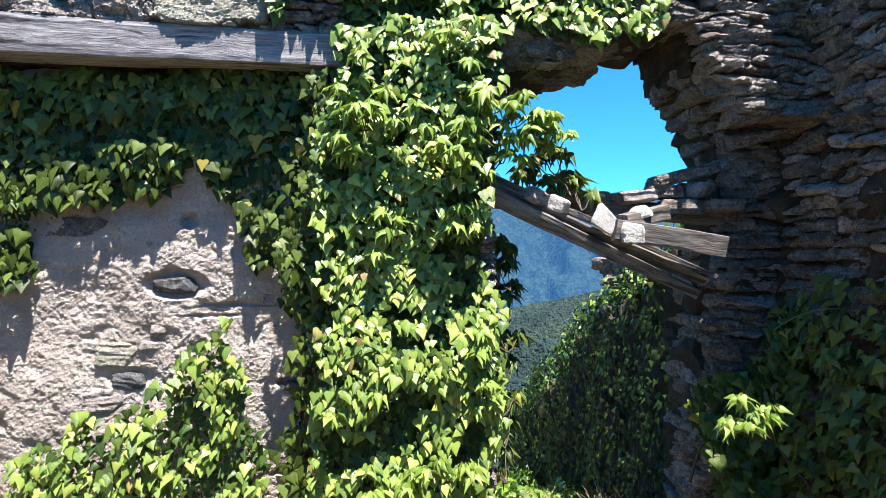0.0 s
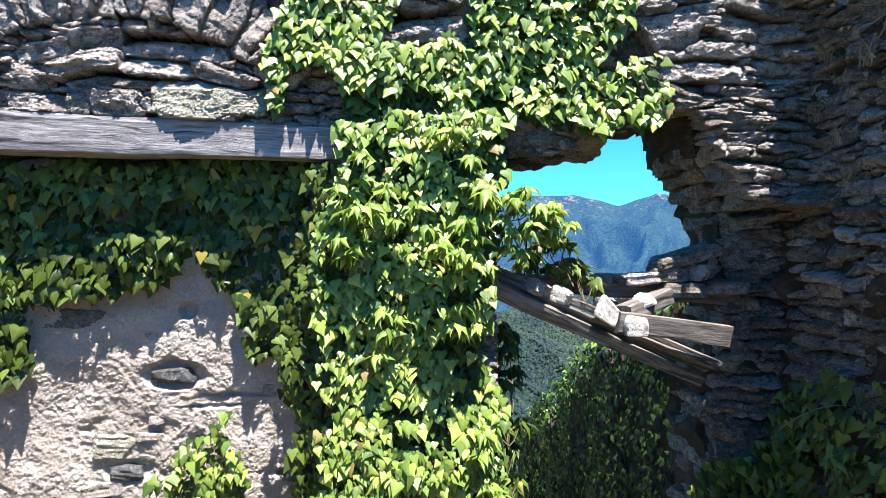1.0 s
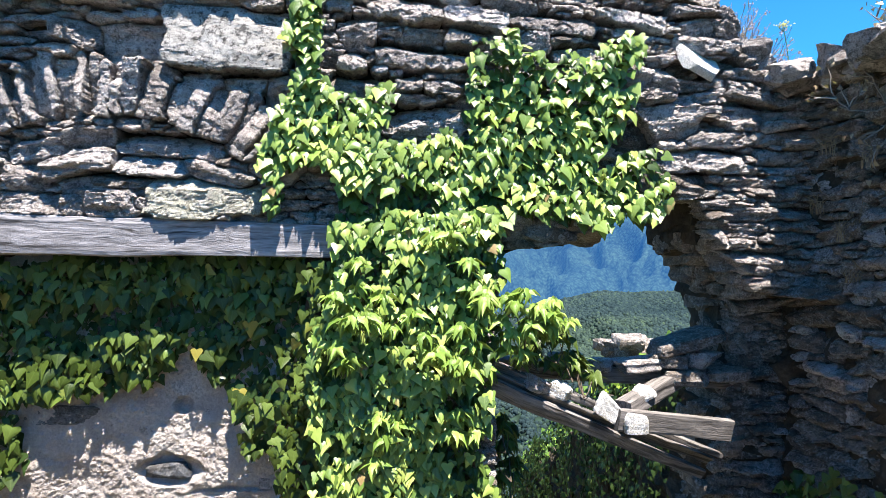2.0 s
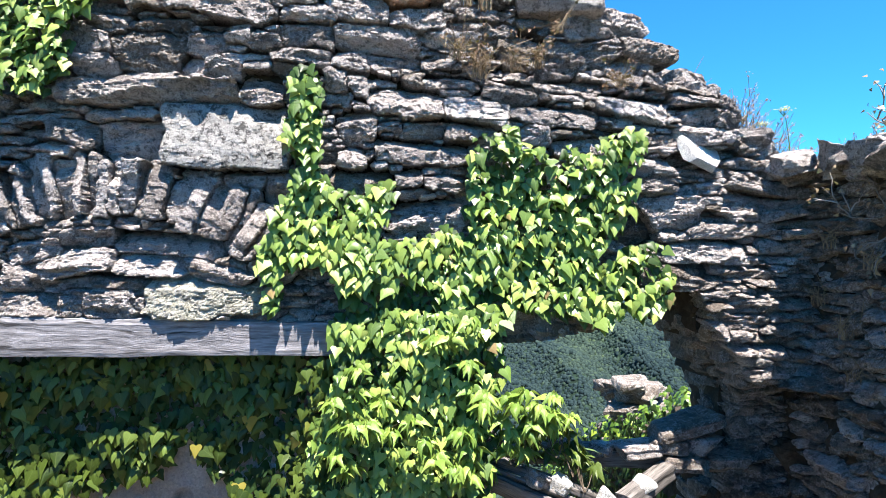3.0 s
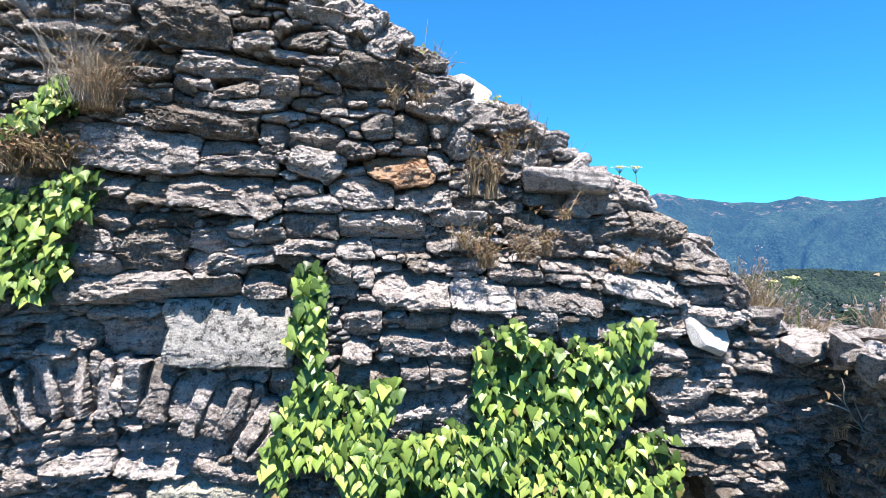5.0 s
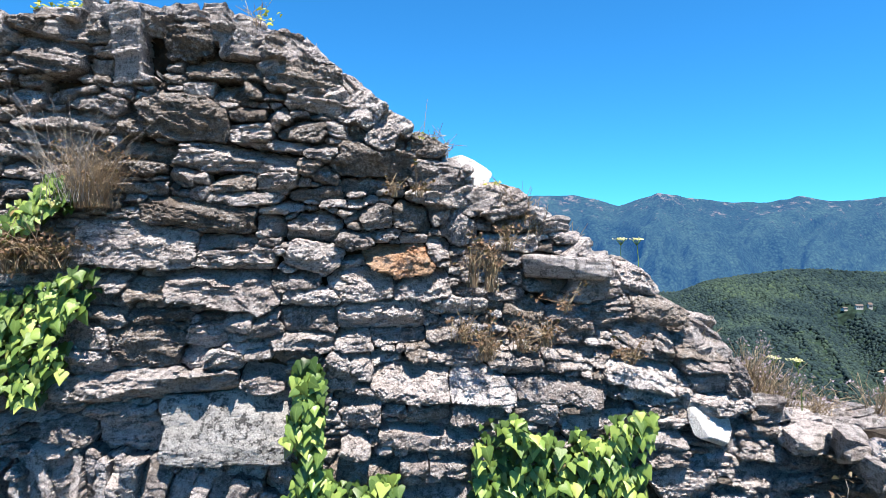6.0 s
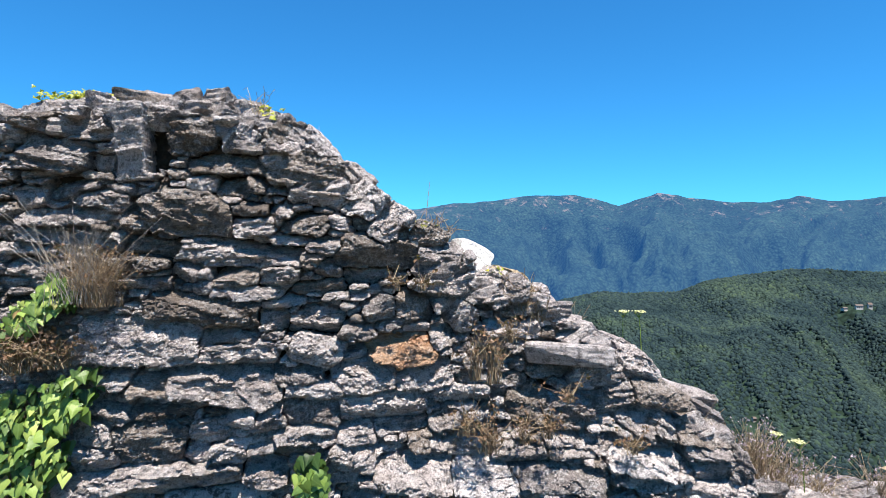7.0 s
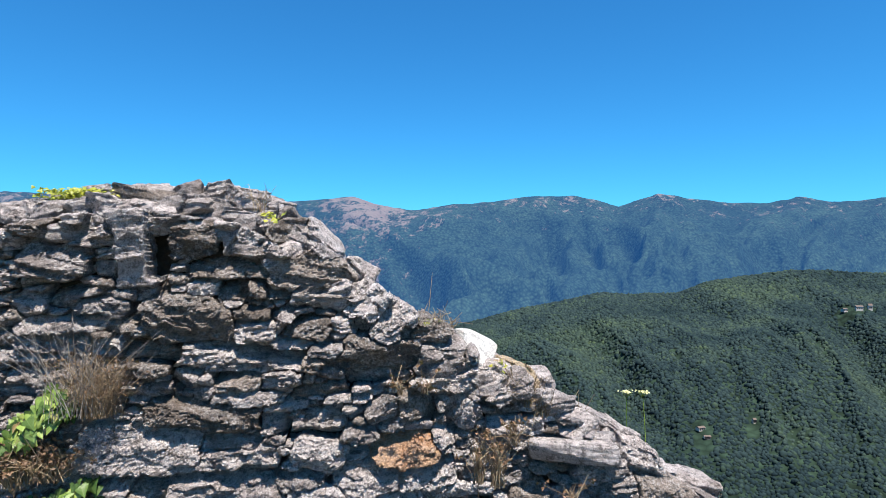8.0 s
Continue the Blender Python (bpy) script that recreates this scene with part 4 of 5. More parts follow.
# the larger stones of the crest: along, out, up, width, height, tilt
CREST_STONES = (
    (-2.02, -0.05, 5.65, 0.17, 0.13, 0, STONE, ""), (-1.84, -0.1, 5.7, 0.16, 0.08, 4, STONE, ""), (-1.7, -0.1, 5.75, 0.28, 0.1, 3, PALE, ""),
    (-1.64, -0.03, 5.66, 0.18, 0.08, 0, DARK, ""), (-1.57, 0.0, 5.76, 0.29, 0.08, -8, DARK, "dark flat slab lying on the highest point"), (-1.36, -0.08, 5.71, 0.29, 0.12, 5, STONE, ""),
    (-1.2, -0.18, 5.76, 0.34, 0.13, -10, STONE, ""), (-1.06, -0.06, 5.67, 0.2, 0.1, -4, STONE, ""), (-0.93, -0.12, 5.7, 0.2, 0.1, -16, PALE, ""),
    (-0.84, -0.04, 5.62, 0.15, 0.11, -10, DARK, ""), (-0.78, -0.1, 5.59, 0.13, 0.09, -20, STONE, ""), (-0.66, -0.15, 5.51, 0.24, 0.18, -32, PALE, ""),
    (-0.47, -0.13, 5.36, 0.17, 0.17, -45, STONE, ""), (0.15, -0.17, 4.98, 0.27, 0.19, -38, WHITE, "bright white quartz stone"),
    (0.38, -0.2, 4.85, 0.31, 0.13, -33, OCHRE, "ochre tilted slab"), (0.25, -0.1, 4.83, 0.2, 0.11, -14, STONE, ""), (0.55, -0.3, 4.77, 0.15, 0.12, -20, STONE, ""),
    (0.62, -0.22, 4.69, 0.22, 0.08, -12, STONE, ""), (0.86, -0.32, 4.54, 0.24, 0.11, -24, STONE, ""), (1.02, -0.25, 4.46, 0.22, 0.1, -20, PALE, ""),
    (0.66, 0.02, 4.49, 0.42, 0.1, -3, PALE, "flat pale slab on the broken crest"), (1.13, -0.22, 4.36, 0.15, 0.13, -25, STONE, ""), (1.22, -0.2, 4.24, 0.27, 0.12, -12, PALE, ""), (1.44, -0.26, 4.18, 0.3, 0.1, -14, STONE, ""), (1.46, -0.15, 4.09, 0.25, 0.13, -35, STONE, ""),
)
for u, d, z, w, h, tilt, material, label in CREST_STONES:
    d, z = (d - 0.3, z + 0.05) if u < -0.9 else (d - 0.09, z + (0.012 if u < -0.3 else -0.015))
    round_one = dict(square=3.0, cuts=7, ragged=0.35) if material is WHITE else dict(ragged=0.35, square=12.0, cuts=5) if "flat" in label else {}
    p, q = rock(w * 1.06, 0.3, h * 1.1, int(stone_rng.integers(1 << 20)), **round_one)
    part("stone", mesh_of("stone", p, q, material), wall_front, label, FRONT.spot(u, d - 0.13, z, float(stone_rng.uniform(-6, 6)), -tilt, float(stone_rng.uniform(-8, 8))))
p, q = rock(0.25, 0.17, 0.045, 77, 0.012, square=14, cuts=5, ragged=0.12, loose=0.4)
part("stone", mesh_of("stone", p, q, WHITE), wall_front, "smooth white fallen slab", FRONT.spot(1.37, -0.0, 3.67, 52, 20, 12))
part("crest_rubble", crest_rubble.mesh("crest_rubble", STONE), wall_front, "loose weathered stones on the crest", kind="stuff")

# stones lining the doorway's reveal and soffit
reveal = Join()
for z in np.arange(0.0, 2.8, 0.085):
    for d in (-0.12, -0.32, -0.5, -0.66):
        if z < 2.45 and d > -0.4:
            d -= 0.28
        edge = np.interp(z, (0, 1.5, 1.9, 2.25, 2.5, 2.66, 2.85), (1.57, 1.62, 1.72, 1.73, 1.61, 1.47, 1.38))
        for u in (0.22, edge + 0.1):
            p, q = rock(stone_rng.uniform(0.16, 0.26), stone_rng.uniform(0.2, 0.3), stone_rng.uniform(0.07, 0.11), int(stone_rng.integers(1 << 20)), 0.035)
            m = FRONT.spot(u + stone_rng.uniform(-0.03, 0.03), d, z, stone_rng.uniform(-5, 5), stone_rng.uniform(-6, 6), stone_rng.uniform(-12, 12))
            reveal.put(moved(p, m), q)
for u in np.arange(0.3, 1.36, 0.1):
    for d in (-0.1, -0.28, -0.48, -0.66):
        p, q = rock(stone_rng.uniform(0.18, 0.3), stone_rng.uniform(0.2, 0.3), stone_rng.uniform(0.07, 0.13), int(stone_rng.integers(1 << 20)), 0.03)
        z = (2.8 if u < 0.84 else 3.01) + stone_rng.uniform(-0.04, 0.03)
        m = FRONT.spot(u, d, z, stone_rng.uniform(-8, 8), stone_rng.uniform(-9, 9), stone_rng.uniform(-25, 25))
        reveal.put(moved(p, m), q)
# All in dark schist, which puts the doorway's shade into their colour.
part("reveal_stones", reveal.mesh("reveal_stones", DARK), wall_front, "rough stones lining the doorway, coloured dark for its shade", kind="stuff")

# ---- side wall that runs towards the camera, in its own shade ----
def side_solid(u, z):
    return z < 3.6 + 0.08 * np.sin(u * 3) - 0.02 * u


v, f = slab(SIDE, side_solid, -0.35, 5.2, -0.3, 3.75, 0.06, -0.06, -1.3, 0.06, 9)
wall_side = tagged(new("wall_side", mesh_of("wall_side", v, f, EARTH)), "thick shaded rubble wall meeting the front wall at a corner", "wall", kind="structure")
side_rest = Join()
STONES.clear()
side_shares = Division(SIDE, -0.2, 1.4, 0.2, 3.66, 0.011, lambda u, z: z < 3.6 + 0 * u, lambda u, z: 0.03 * vnoise(np.column_stack((u * 2, z * 2, 0 * u)), 28))
# Mostly dark schist, so the side wall's shade is painted in as well.
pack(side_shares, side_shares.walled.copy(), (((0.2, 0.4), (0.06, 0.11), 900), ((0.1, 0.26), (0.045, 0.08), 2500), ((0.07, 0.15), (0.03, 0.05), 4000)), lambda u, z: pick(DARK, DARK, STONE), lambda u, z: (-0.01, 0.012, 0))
for n, k in enumerate(STONES):
    side_shares.claim(n, k)
side_shares.owner[(side_shares.best > 0.016) | (side_shares.second - side_shares.best < 0.005)] = -1
side_small = Join()
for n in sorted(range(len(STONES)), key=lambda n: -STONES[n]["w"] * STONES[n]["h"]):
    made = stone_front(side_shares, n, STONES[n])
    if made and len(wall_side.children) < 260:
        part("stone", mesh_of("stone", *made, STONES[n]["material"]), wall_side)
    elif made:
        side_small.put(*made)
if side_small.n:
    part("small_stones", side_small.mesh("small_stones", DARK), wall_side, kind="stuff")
for _ in range(420):
    w = float(stone_rng.uniform(0.06, 0.26))
    p, q = rock(w, w * stone_rng.uniform(0.6, 1), w * stone_rng.uniform(0.3, 0.6), int(stone_rng.integers(1 << 20)), 0.025)
    x, y = stone_rng.uniform(1.75, 3.3), stone_rng.uniform(1.8, 3.9)
    if x < 1.95 and y < 3.2:
        continue
    m = pose(x, y, 3.58 + stone_rng.uniform(-0.03, 0.04), stone_rng.uniform(-20, 20), stone_rng.uniform(-20, 20), stone_rng.uniform(0, 360))
    side_rest.put(moved(p, m), q)
part("top_rubble", side_rest.mesh("top_rubble", STONE), wall_side, "loose sunlit stones and dust on the wall top", kind="stuff")

# stones of the parts that stay out of the camera's way
far_stones = Join()
for face, u0, u1, top in ((SIDE, 1.4, 5.2, 3.55), (FRONT, -3.9, -2.42, 5.6), (FRONT, 2.2, 4.3, 3.5)):
    for z in np.arange(0.1, top, 0.12):
        u = u0
        while u < u1:
            w = float(stone_rng.uniform(0.15, 0.45))
            if not (face is FRONT and u < -0.7 and z < 2.9):
                p, q = rock(w, 0.16, 0.13, int(stone_rng.integers(1 << 20)), 0.08)
                far_stones.put(moved(p, face.spot(u + w / 2, -0.07, z, 0, stone_rng.uniform(-4, 4))), q)
            u += w
part("rubble_stones", far_stones.mesh("rubble_stones", STONE), wall_side, kind="stuff")

# plain unseen walls added behind the camera to cut sky light and deepen shadows
for name, x, y, degrees, u1, top, seed in (("wall_rear", 3.0, -3.0, 180, 6.6, 2.7, 51), ("wall_left", -3.7, -3.0, 90, 5.9, 3.6, 52)):
    face = Face(x, y, degrees)
    v, f = slab(face, lambda u, z: z < top + 0.2 * np.sin(u * 2.3) + 0.1 * np.sin(u * 7), 0.0, u1, -0.3, top + 0.4, 0.1, 0.0, -0.55, 0.06, seed)
    tagged(new(name, mesh_of(name, v, f, STONE)), "added unseen rubble wall that holds back sky light", "wall", kind="structure")

# ---- blocked opening: rough plaster set back under a timber beam ----
v, f = slab(FRONT, lambda u, z: (u < -0.64) & (z < 2.72), -3.2, -0.6, -0.3, 2.75, 0.05, -0.29, -0.5, 0.02, 15)
wall_infill = tagged(new("wall_infill", mesh_of("wall_infill", v, f, PLASTER)), "rough crumbling lime plaster filling the opening under the beam", "wall", kind="structure")


def plaster_skin():
    """The plaster's pitted, lumpy face."""
    c = 0.0065
    u, z = np.meshgrid(np.arange(-2.6, -0.62, c), np.arange(0.2, 2.66, c), indexing="ij")
    shape = u.shape
    u, z = u.ravel(), z.ravel()
    q = np.column_stack((u, z, 0 * u))
    d = -0.235 + 0.016 * fbm(q * 3, 5, 3) + 0.0035 * fbm(q * 13, 9, 3, 0.6) + 0.0035 * vnoise(q * 45, 14) + 0.003 * vnoise(q * 85, 15) + np.random.default_rng(6).normal(0, 0.001, len(u))
    d += 0.003 * np.abs(vnoise(q * 33, 17)) - 0.03 * np.clip(fbm(q * (7, 10, 1), 21, 3) - 0.55, 0, 0.6)
    for cu, cz, ru, rz, deep in ((-1.4, 1.53, 0.16, 0.075, 0.05), (-1.33, 1.87, 0.045, 0.045, 0.06), (-0.8, 0.99, 0.07, 0.03, 0.06), (-1.62, 1.03, 0.13, 0.06, 0.025), (-1.5, 1.25, 0.12, 0.06, 0.02), (-1.05, 1.42, 0.2, 0.015, 0.025), (-1.2, 1.36, 0.2, 0.012, 0.02)):
        r = ((u - cu) / ru) ** 2 + ((z - cz) / rz) ** 2
        d -= deep * np.clip(1.3 - r, 0, 1)
    v = FRONT.many(u + 0.003 * vnoise(q * 40, 3), d, z + 0.003 * vnoise(q * 40 + 9, 4))
    k = np.arange(len(u)).reshape(shape)
    f = np.stack((k[:-1, :-1], k[1:, :-1], k[1:, 1:], k[:-1, 1:]), -1).reshape(-1, 4)
    part("plaster_skin", mesh_of("plaster_skin", v, f, PLASTER), wall_infill, "pitted grey-pink lime plaster")


plaster_skin()
for u, z, w, h, tilt, material in ((-1.4, 1.52, 0.22, 0.07, 6, SLATE), (-1.65, 1.02, 0.15, 0.07, -8, SLATE), (-1.7, 1.16, 0.24, 0.11, -4, YELLOW), (-1.49, 1.29, 0.1, 0.04, 10, PALE), (-1.52, 1.2, 0.14, 0.04, -5, PALE), (-1.75, 0.92, 0.26, 0.1, 4, STONE), (-0.8, 0.97, 0.12, 0.04, 0, SLATE), (-1.94, 1.84, 0.45, 0.1, -3, SLATE), (-0.92, 1.45, 0.09, 0.06, 0, PALE)):
    wall_stone(u, z, w, h, tilt, material, -0.226 if material is not SLATE else -0.226, 0.08, parent=wall_infill, cell=0.012, ragged=0.5)


def timber(name, a, b, height, thick, material, parent, seed, roll=0.0, taper=1.0, label="", sag=0.0):
    """A weathered squared timber from a to b."""
    a, b = Vector(a), Vector(b)
    length = (b - a).length
    p, q = lattice(max(8, round(length / 0.03)), 5, 7)
    p = p.copy()
    x = p[:, 0]
    s = np.interp(x, (-1, 1), (1, taper))
    rnd = 1 / (np.abs(p[:, 1]) ** 12 + np.abs(p[:, 2]) ** 12) ** (1 / 12)
    inner = np.maximum(np.abs(p[:, 1]), np.abs(p[:, 2]))
    p[:, 1] *= np.where(inner > 0.9, rnd, 1) * s * thick / 2
    p[:, 2] *= np.where(inner > 0.9, rnd, 1) * s * height / 2
    p[:, 0] *= length / 2
    w = p * (2.2, 26, 26) + seed * 13
    p[:, 1] += 0.004 * fbm(w, seed) + 0.008 * vnoise(p * (3, 3, 3) + seed, seed)
    p[:, 2] += 0.004 * fbm(w + 50, seed + 2) + 0.008 * vnoise(p * (3, 3, 3) + seed + 9, seed) - sag * (1 - x * x)
    ends = np.abs(x) > 0.999
    p[ends, 0] += 0.012 * vnoise(p[ends] * 40, seed)
    m = Matrix.Translation((a + b) / 2) @ (b - a).to_track_quat("X", "Z").to_matrix().to_4x4() @ pose(0, 0, 0, roll)
    me = mesh_of(name, p, q, material)
    return part(name, me, parent, label, m)


beam = timber("lintel_beam", FRONT.at(-3.3, -0.06, 2.79), FRONT.at(-0.5, -0.06, 2.725), 0.23, 0.22, TIMBER, None, 3, taper=0.7)
tagged(beam, "weathered silver-grey squared timber beam spanning the blocked opening", "beam")

# ---- fallen boards in the doorway, with stones on them ----
group = "fallen boards in the doorway"
for a, b, h, t, roll, taper, label in (
    ((0.1, 3.08, 2.07), (1.42, 3.34, 1.46), 0.1, 0.045, 25, 0.55, "long grey split board leaning across the doorway"),
    ((0.2, 3.17, 2.12), (1.52, 3.34, 1.57), 0.045, 0.09, 10, 0.5, "thin grey board lying behind the leaning board"),
    ((0.12, 3.13, 2.09), (1.46, 3.35, 1.53), 0.13, 0.025, 55, 0.6, "broad dark split plank between the leaning boards"),
    ((0.9, 3.14, 1.82), (1.53, 3.25, 1.735), 0.115, 0.05, 8, 1.0, "short broad grey board with a sawn end"),
    ((0.95, 3.2, 1.85), (1.62, 3.75, 2.0), 0.09, 0.1, 0, 0.9, "pale weathered board reaching back into the wall"),
    ((0.1, 3.55, 2.03), (1.75, 3.68, 1.9), 0.1, 0.16, 0, 1.0, "dark old lintel board at the back of the doorway"),
):
    tagged(timber("board", a, b, h, t, BOARD, None, round(a[0] * 50 + b[2] * 31), roll, taper), label, "board", group)


def loose_stone(x, y, z, w, dp, h, turn, tilt, material, label):
    p, q = rock(w, dp, h, int(stone_rng.integers(1 << 20)), 0.015, ragged=0.2 if material is WHITE else 0.8, cuts=5, loose=0.6, square=8)
    ob = new("loose_stone", mesh_of("loose_stone", p, q, material))
    ob.matrix_basis = pose(x, y, z, 0, tilt, turn)
    return tagged(ob, label, "stone", "stones on the fallen boards")


for x, y, z, w, dp, h, turn, tilt, material, label in (
    (0.5, 3.17, 1.985, 0.14, 0.12, 0.075, 20, 25, PALE, "pale rough stone resting on a leaning board"),
    (0.62, 3.2, 1.955, 0.12, 0.1, 0.08, -30, 20, WHITE, "pale lumpy stone resting on a leaning board"),
    (0.86, 3.16, 1.865, 0.14, 0.05, 0.1, 5, 40, WHITE, "smooth white flat stone leaning on the boards"),
    (0.99, 3.12, 1.8, 0.12, 0.05, 0.1, 0, 5, WHITE, "bright white flat stone standing on the boards"),
    (1.08, 3.3, 1.915, 0.12, 0.1, 0.06, 25, -20, WHITE, "angular white stone on a board"),
    (0.92, 3.55, 2.02, 0.12, 0.12, 0.07, 60, 0, PALE, "small pale stone on the old lintel"),
    (1.38, 3.6, 2.14, 0.46, 0.3, 0.07, 6, -14, DARK, "long grey slab topping the rubble pile"),
    (1.3, 3.55, 2.05, 0.22, 0.2, 0.07, -20, 0, DARK, "grey stone in the rubble pile"),
    (1.5, 3.55, 2.06, 0.2, 0.2, 0.08, 30, 0, STONE, "grey stone in the rubble pile"),
    (1.12, 3.55, 2.02, 0.26, 0.2, 0.07, 0, -6, STONE, "flat grey stone in the rubble pile"),
    (1.62, 3.55, 1.97, 0.24, 0.22, 0.07, 10, 0, DARK, "grey stone in the rubble pile"),
    (1.4, 3.52, 1.96, 0.26, 0.2, 0.08, -8, 0, DARK, "dark grey stone in the rubble pile"),
    (0.72, 3.55, 2.04, 0.2, 0.2, 0.07, -8, 4, DARK, "dark flat stone on the old lintel"),
):
    loose_stone(x, y, z, w, dp, h, turn, tilt, material, label)


# ---- ivy ----
HALF = ((0.12, 0.0, 0.09), (0.34, 0.03, 0.13), (0.5, 0.08, -0.04), (0.42, 0.08, -0.24), (0.3, 0.06, -0.42), (0.15, 0.07, -0.7))
LEAF_V = np.array([(0, 0, 0), (0, -0.05, -0.4), (0, 0.1, -1.0), *HALF, *((-x, y, z) for x, y, z in HALF)])
LEAF_F = np.array([(0, 3, 4), (0, 4, 5), (0, 5, 1), (1, 5, 6), (1, 6, 7), (1, 7, 8), (1, 8, 2), (0, 10, 9), (0, 11, 10), (0, 1, 11), (1, 12, 11), (1, 13, 12), (1, 14, 13), (1, 2, 14)])
LANCE_V = np.column_stack((LEAF_V[:, 0] * 0.68, LEAF_V[:, 1] * 1.3 + 0.25 * LEAF_V[:, 2] ** 2, LEAF_V[:, 2] * 1.08))


def turns(rx, ry, rz):
    """Rotation matrices (n, 3, 3) for Euler XYZ angles in degrees."""
    a, b, c = (np.radians(x) for x in (rx, ry, rz))
    o, i = np.zeros_like(a), np.ones_like(a)
    mx = np.stack((i, o, o, o, np.cos(a), -np.sin(a), o, np.sin(a), np.cos(a)), -1).reshape(-1, 3, 3)
    my = np.stack((np.cos(b), o, np.sin(b), o, i, o, -np.sin(b), o, np.cos(b)), -1).reshape(-1, 3, 3)
    mz = np.stack((np.cos(c), -np.sin(c), o, np.sin(c), np.cos(c), o, o, o, i), -1).reshape(-1, 3, 3)
    return mz @ my @ mx


def leaf_mesh(name, v, f, material, repeats=1):
    """A mesh of leaves, each laid flat in the UV map."""
    me = mesh_of(name, v, f, material, True)
    flat = np.column_stack((LEAF_V[:, 0] + 0.5, LEAF_V[:, 2] + 1.0))[LEAF_F.ravel()]
    me.uv_layers.new(name="UVMap").data.foreach_set("uv", np.tile(flat, (repeats, 1)).ravel())
    return me


def foliage(root, places, rot, sizes, material, shape=LEAF_V, singles=300, first=None):
    """Leaves at the places: the outermost as objects of their own, the others joined."""
    order = np.argsort(-first) if first is not None else np.arange(len(places))
    base = np.array(root.location)
    meshes = [leaf_mesh("leaf", shape * (1, s, 1), LEAF_F, material) for s in (0.3, 1.0, 1.8)]
    for i in order[:singles]:
        m = Matrix.LocRotScale(Vector(places[i] - base), Matrix(rot[i].tolist()).to_quaternion(), Vector((sizes[i],) * 3))
        part("leaf", meshes[i % 3], root, m=m)
    others = order[singles:]
    if len(others):
        bend = np.random.default_rng(len(others)).uniform(0.2, 2.0, len(others))
        local = shape[None] * np.stack((np.ones_like(bend), bend, np.ones_like(bend)), -1)[:, None, :]
        v = np.einsum("nij,nkj->nki", rot[others], local) * sizes[others][:, None, None] + (places[others] - base)[:, None, :]
        f = LEAF_F[None] + (np.arange(len(others)) * len(shape))[:, None, None]
        part("foliage", leaf_mesh("foliage", v.reshape(-1, 3), f.reshape(-1, 3), material, len(others)), root, kind="stuff")


def spread(poly, count, rng):
    """Even but irregular places in a polygon."""
    a = np.array(poly)
    lo, hi = a.min(0), a.max(0)
    size = abs(sum(x0 * z1 - x1 * z0 for (x0, z0), (x1, z1) in zip(poly, poly[1:] + poly[:1]))) / 2
    s = math.sqrt(size / count)
    i, j = np.meshgrid(np.arange(lo[0] - s, hi[0] + s, s), np.arange(lo[1] - s, hi[1] + s, s), indexing="ij")
    j[::2] += s / 2
    pts = np.column_stack((i.ravel(), j.ravel()))
    pts = pts + rng.normal(0, s * 0.38, pts.shape)
    q = np.column_stack((pts * 7, np.zeros(len(pts))))
    pts = pts[inside(poly, pts[:, 0] + 0.06 * vnoise(q, 3), pts[:, 1] + 0.06 * vnoise(q + 50, 4))]
    rng.shuffle(pts)
    return pts[:count]


def climb(face, poly, d, rng, lines):
    """Winding stems up through a polygon."""
    a = np.array(poly)
    anchors = spread(poly, 40, rng)
    made = []
    for _ in range(lines):
        top = anchors[rng.integers(len(anchors))]
        z = np.linspace(max(a[:, 1].min() - 0.1, 0), top[1], 14)
        u = top[0] + 0.12 * np.sin(z * rng.uniform(2, 4) + rng.uniform(0, 6)) + rng.uniform(-0.15, 0.15) * (top[1] - z)
        held = inside(poly, u, z)
        first = len(z) - int(np.argmin(held[::-1])) if not held.all() else 0
        if len(z) - first > 3:
            made.append(face.many(u, d + 0.01 * np.sin(z * 9), z)[first:])
    return made


def ivy(label, polys, counts, face, low, high, size, material, seed, stems=6, pitch=(27, 11), singles=300, under=DEEP_SHADE):
    """Two layers of hanging leaves: one in shade-darkened colours on the wall and a looser, brighter-coloured one over
    it.
    """
    rng = np.random.default_rng(seed)
    a = np.array(sum(polys, []))
    root = thing("ivy", label, "ivy", face.at(a[:, 0].mean(), 0, max(a[:, 1].min(), 0)))
    for layer, share in ((0, 0.5), (1, 0.62)):
        pts = np.concatenate([spread(p, round(c * share), rng) for p, c in zip(polys, counts)])
        q = np.column_stack((pts * 2.6, np.zeros(len(pts)))) + seed
        lump = np.clip(0.5 + 0.55 * fbm(q, seed, 2), 0, 1)
        if layer:
            hold = vnoise(q * 2.3 + 40, seed) + 0.5 * vnoise(q * 6 + 11, seed) > -0.3
            pts, lump = pts[hold], lump[hold]
        n = len(pts)
        top = np.interp(pts[:, 1], (2.35, 2.85), (high, min(high, 0.11)))
        depth = low + (top - low) * (lump * 0.75 + 0.25 * layer) - 0.035 * (1 - layer) + rng.uniform(0, 0.045, n)
        places = face.many(pts[:, 0], np.maximum(depth, low), pts[:, 1])
        rot = turns(-rng.normal(pitch[0], pitch[1] * 1.2, n), rng.normal(0, 22, n), face.turn + rng.normal(0, 20, n))
        sizes = size * rng.choice((0.5, 0.75, 0.95, 1.15), n) * rng.uniform(0.85, 1.15, n)
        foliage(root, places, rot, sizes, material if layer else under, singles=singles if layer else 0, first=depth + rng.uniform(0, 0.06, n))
    lines = sum((climb(face, p, low - 0.015, rng, stems) for p in polys), [])
    for line in lines:
        part("stem", tubes([line - np.array(root.location)], 0.009, 0.003).mesh("stem", STEM, True), root, "thin brown woody stem")
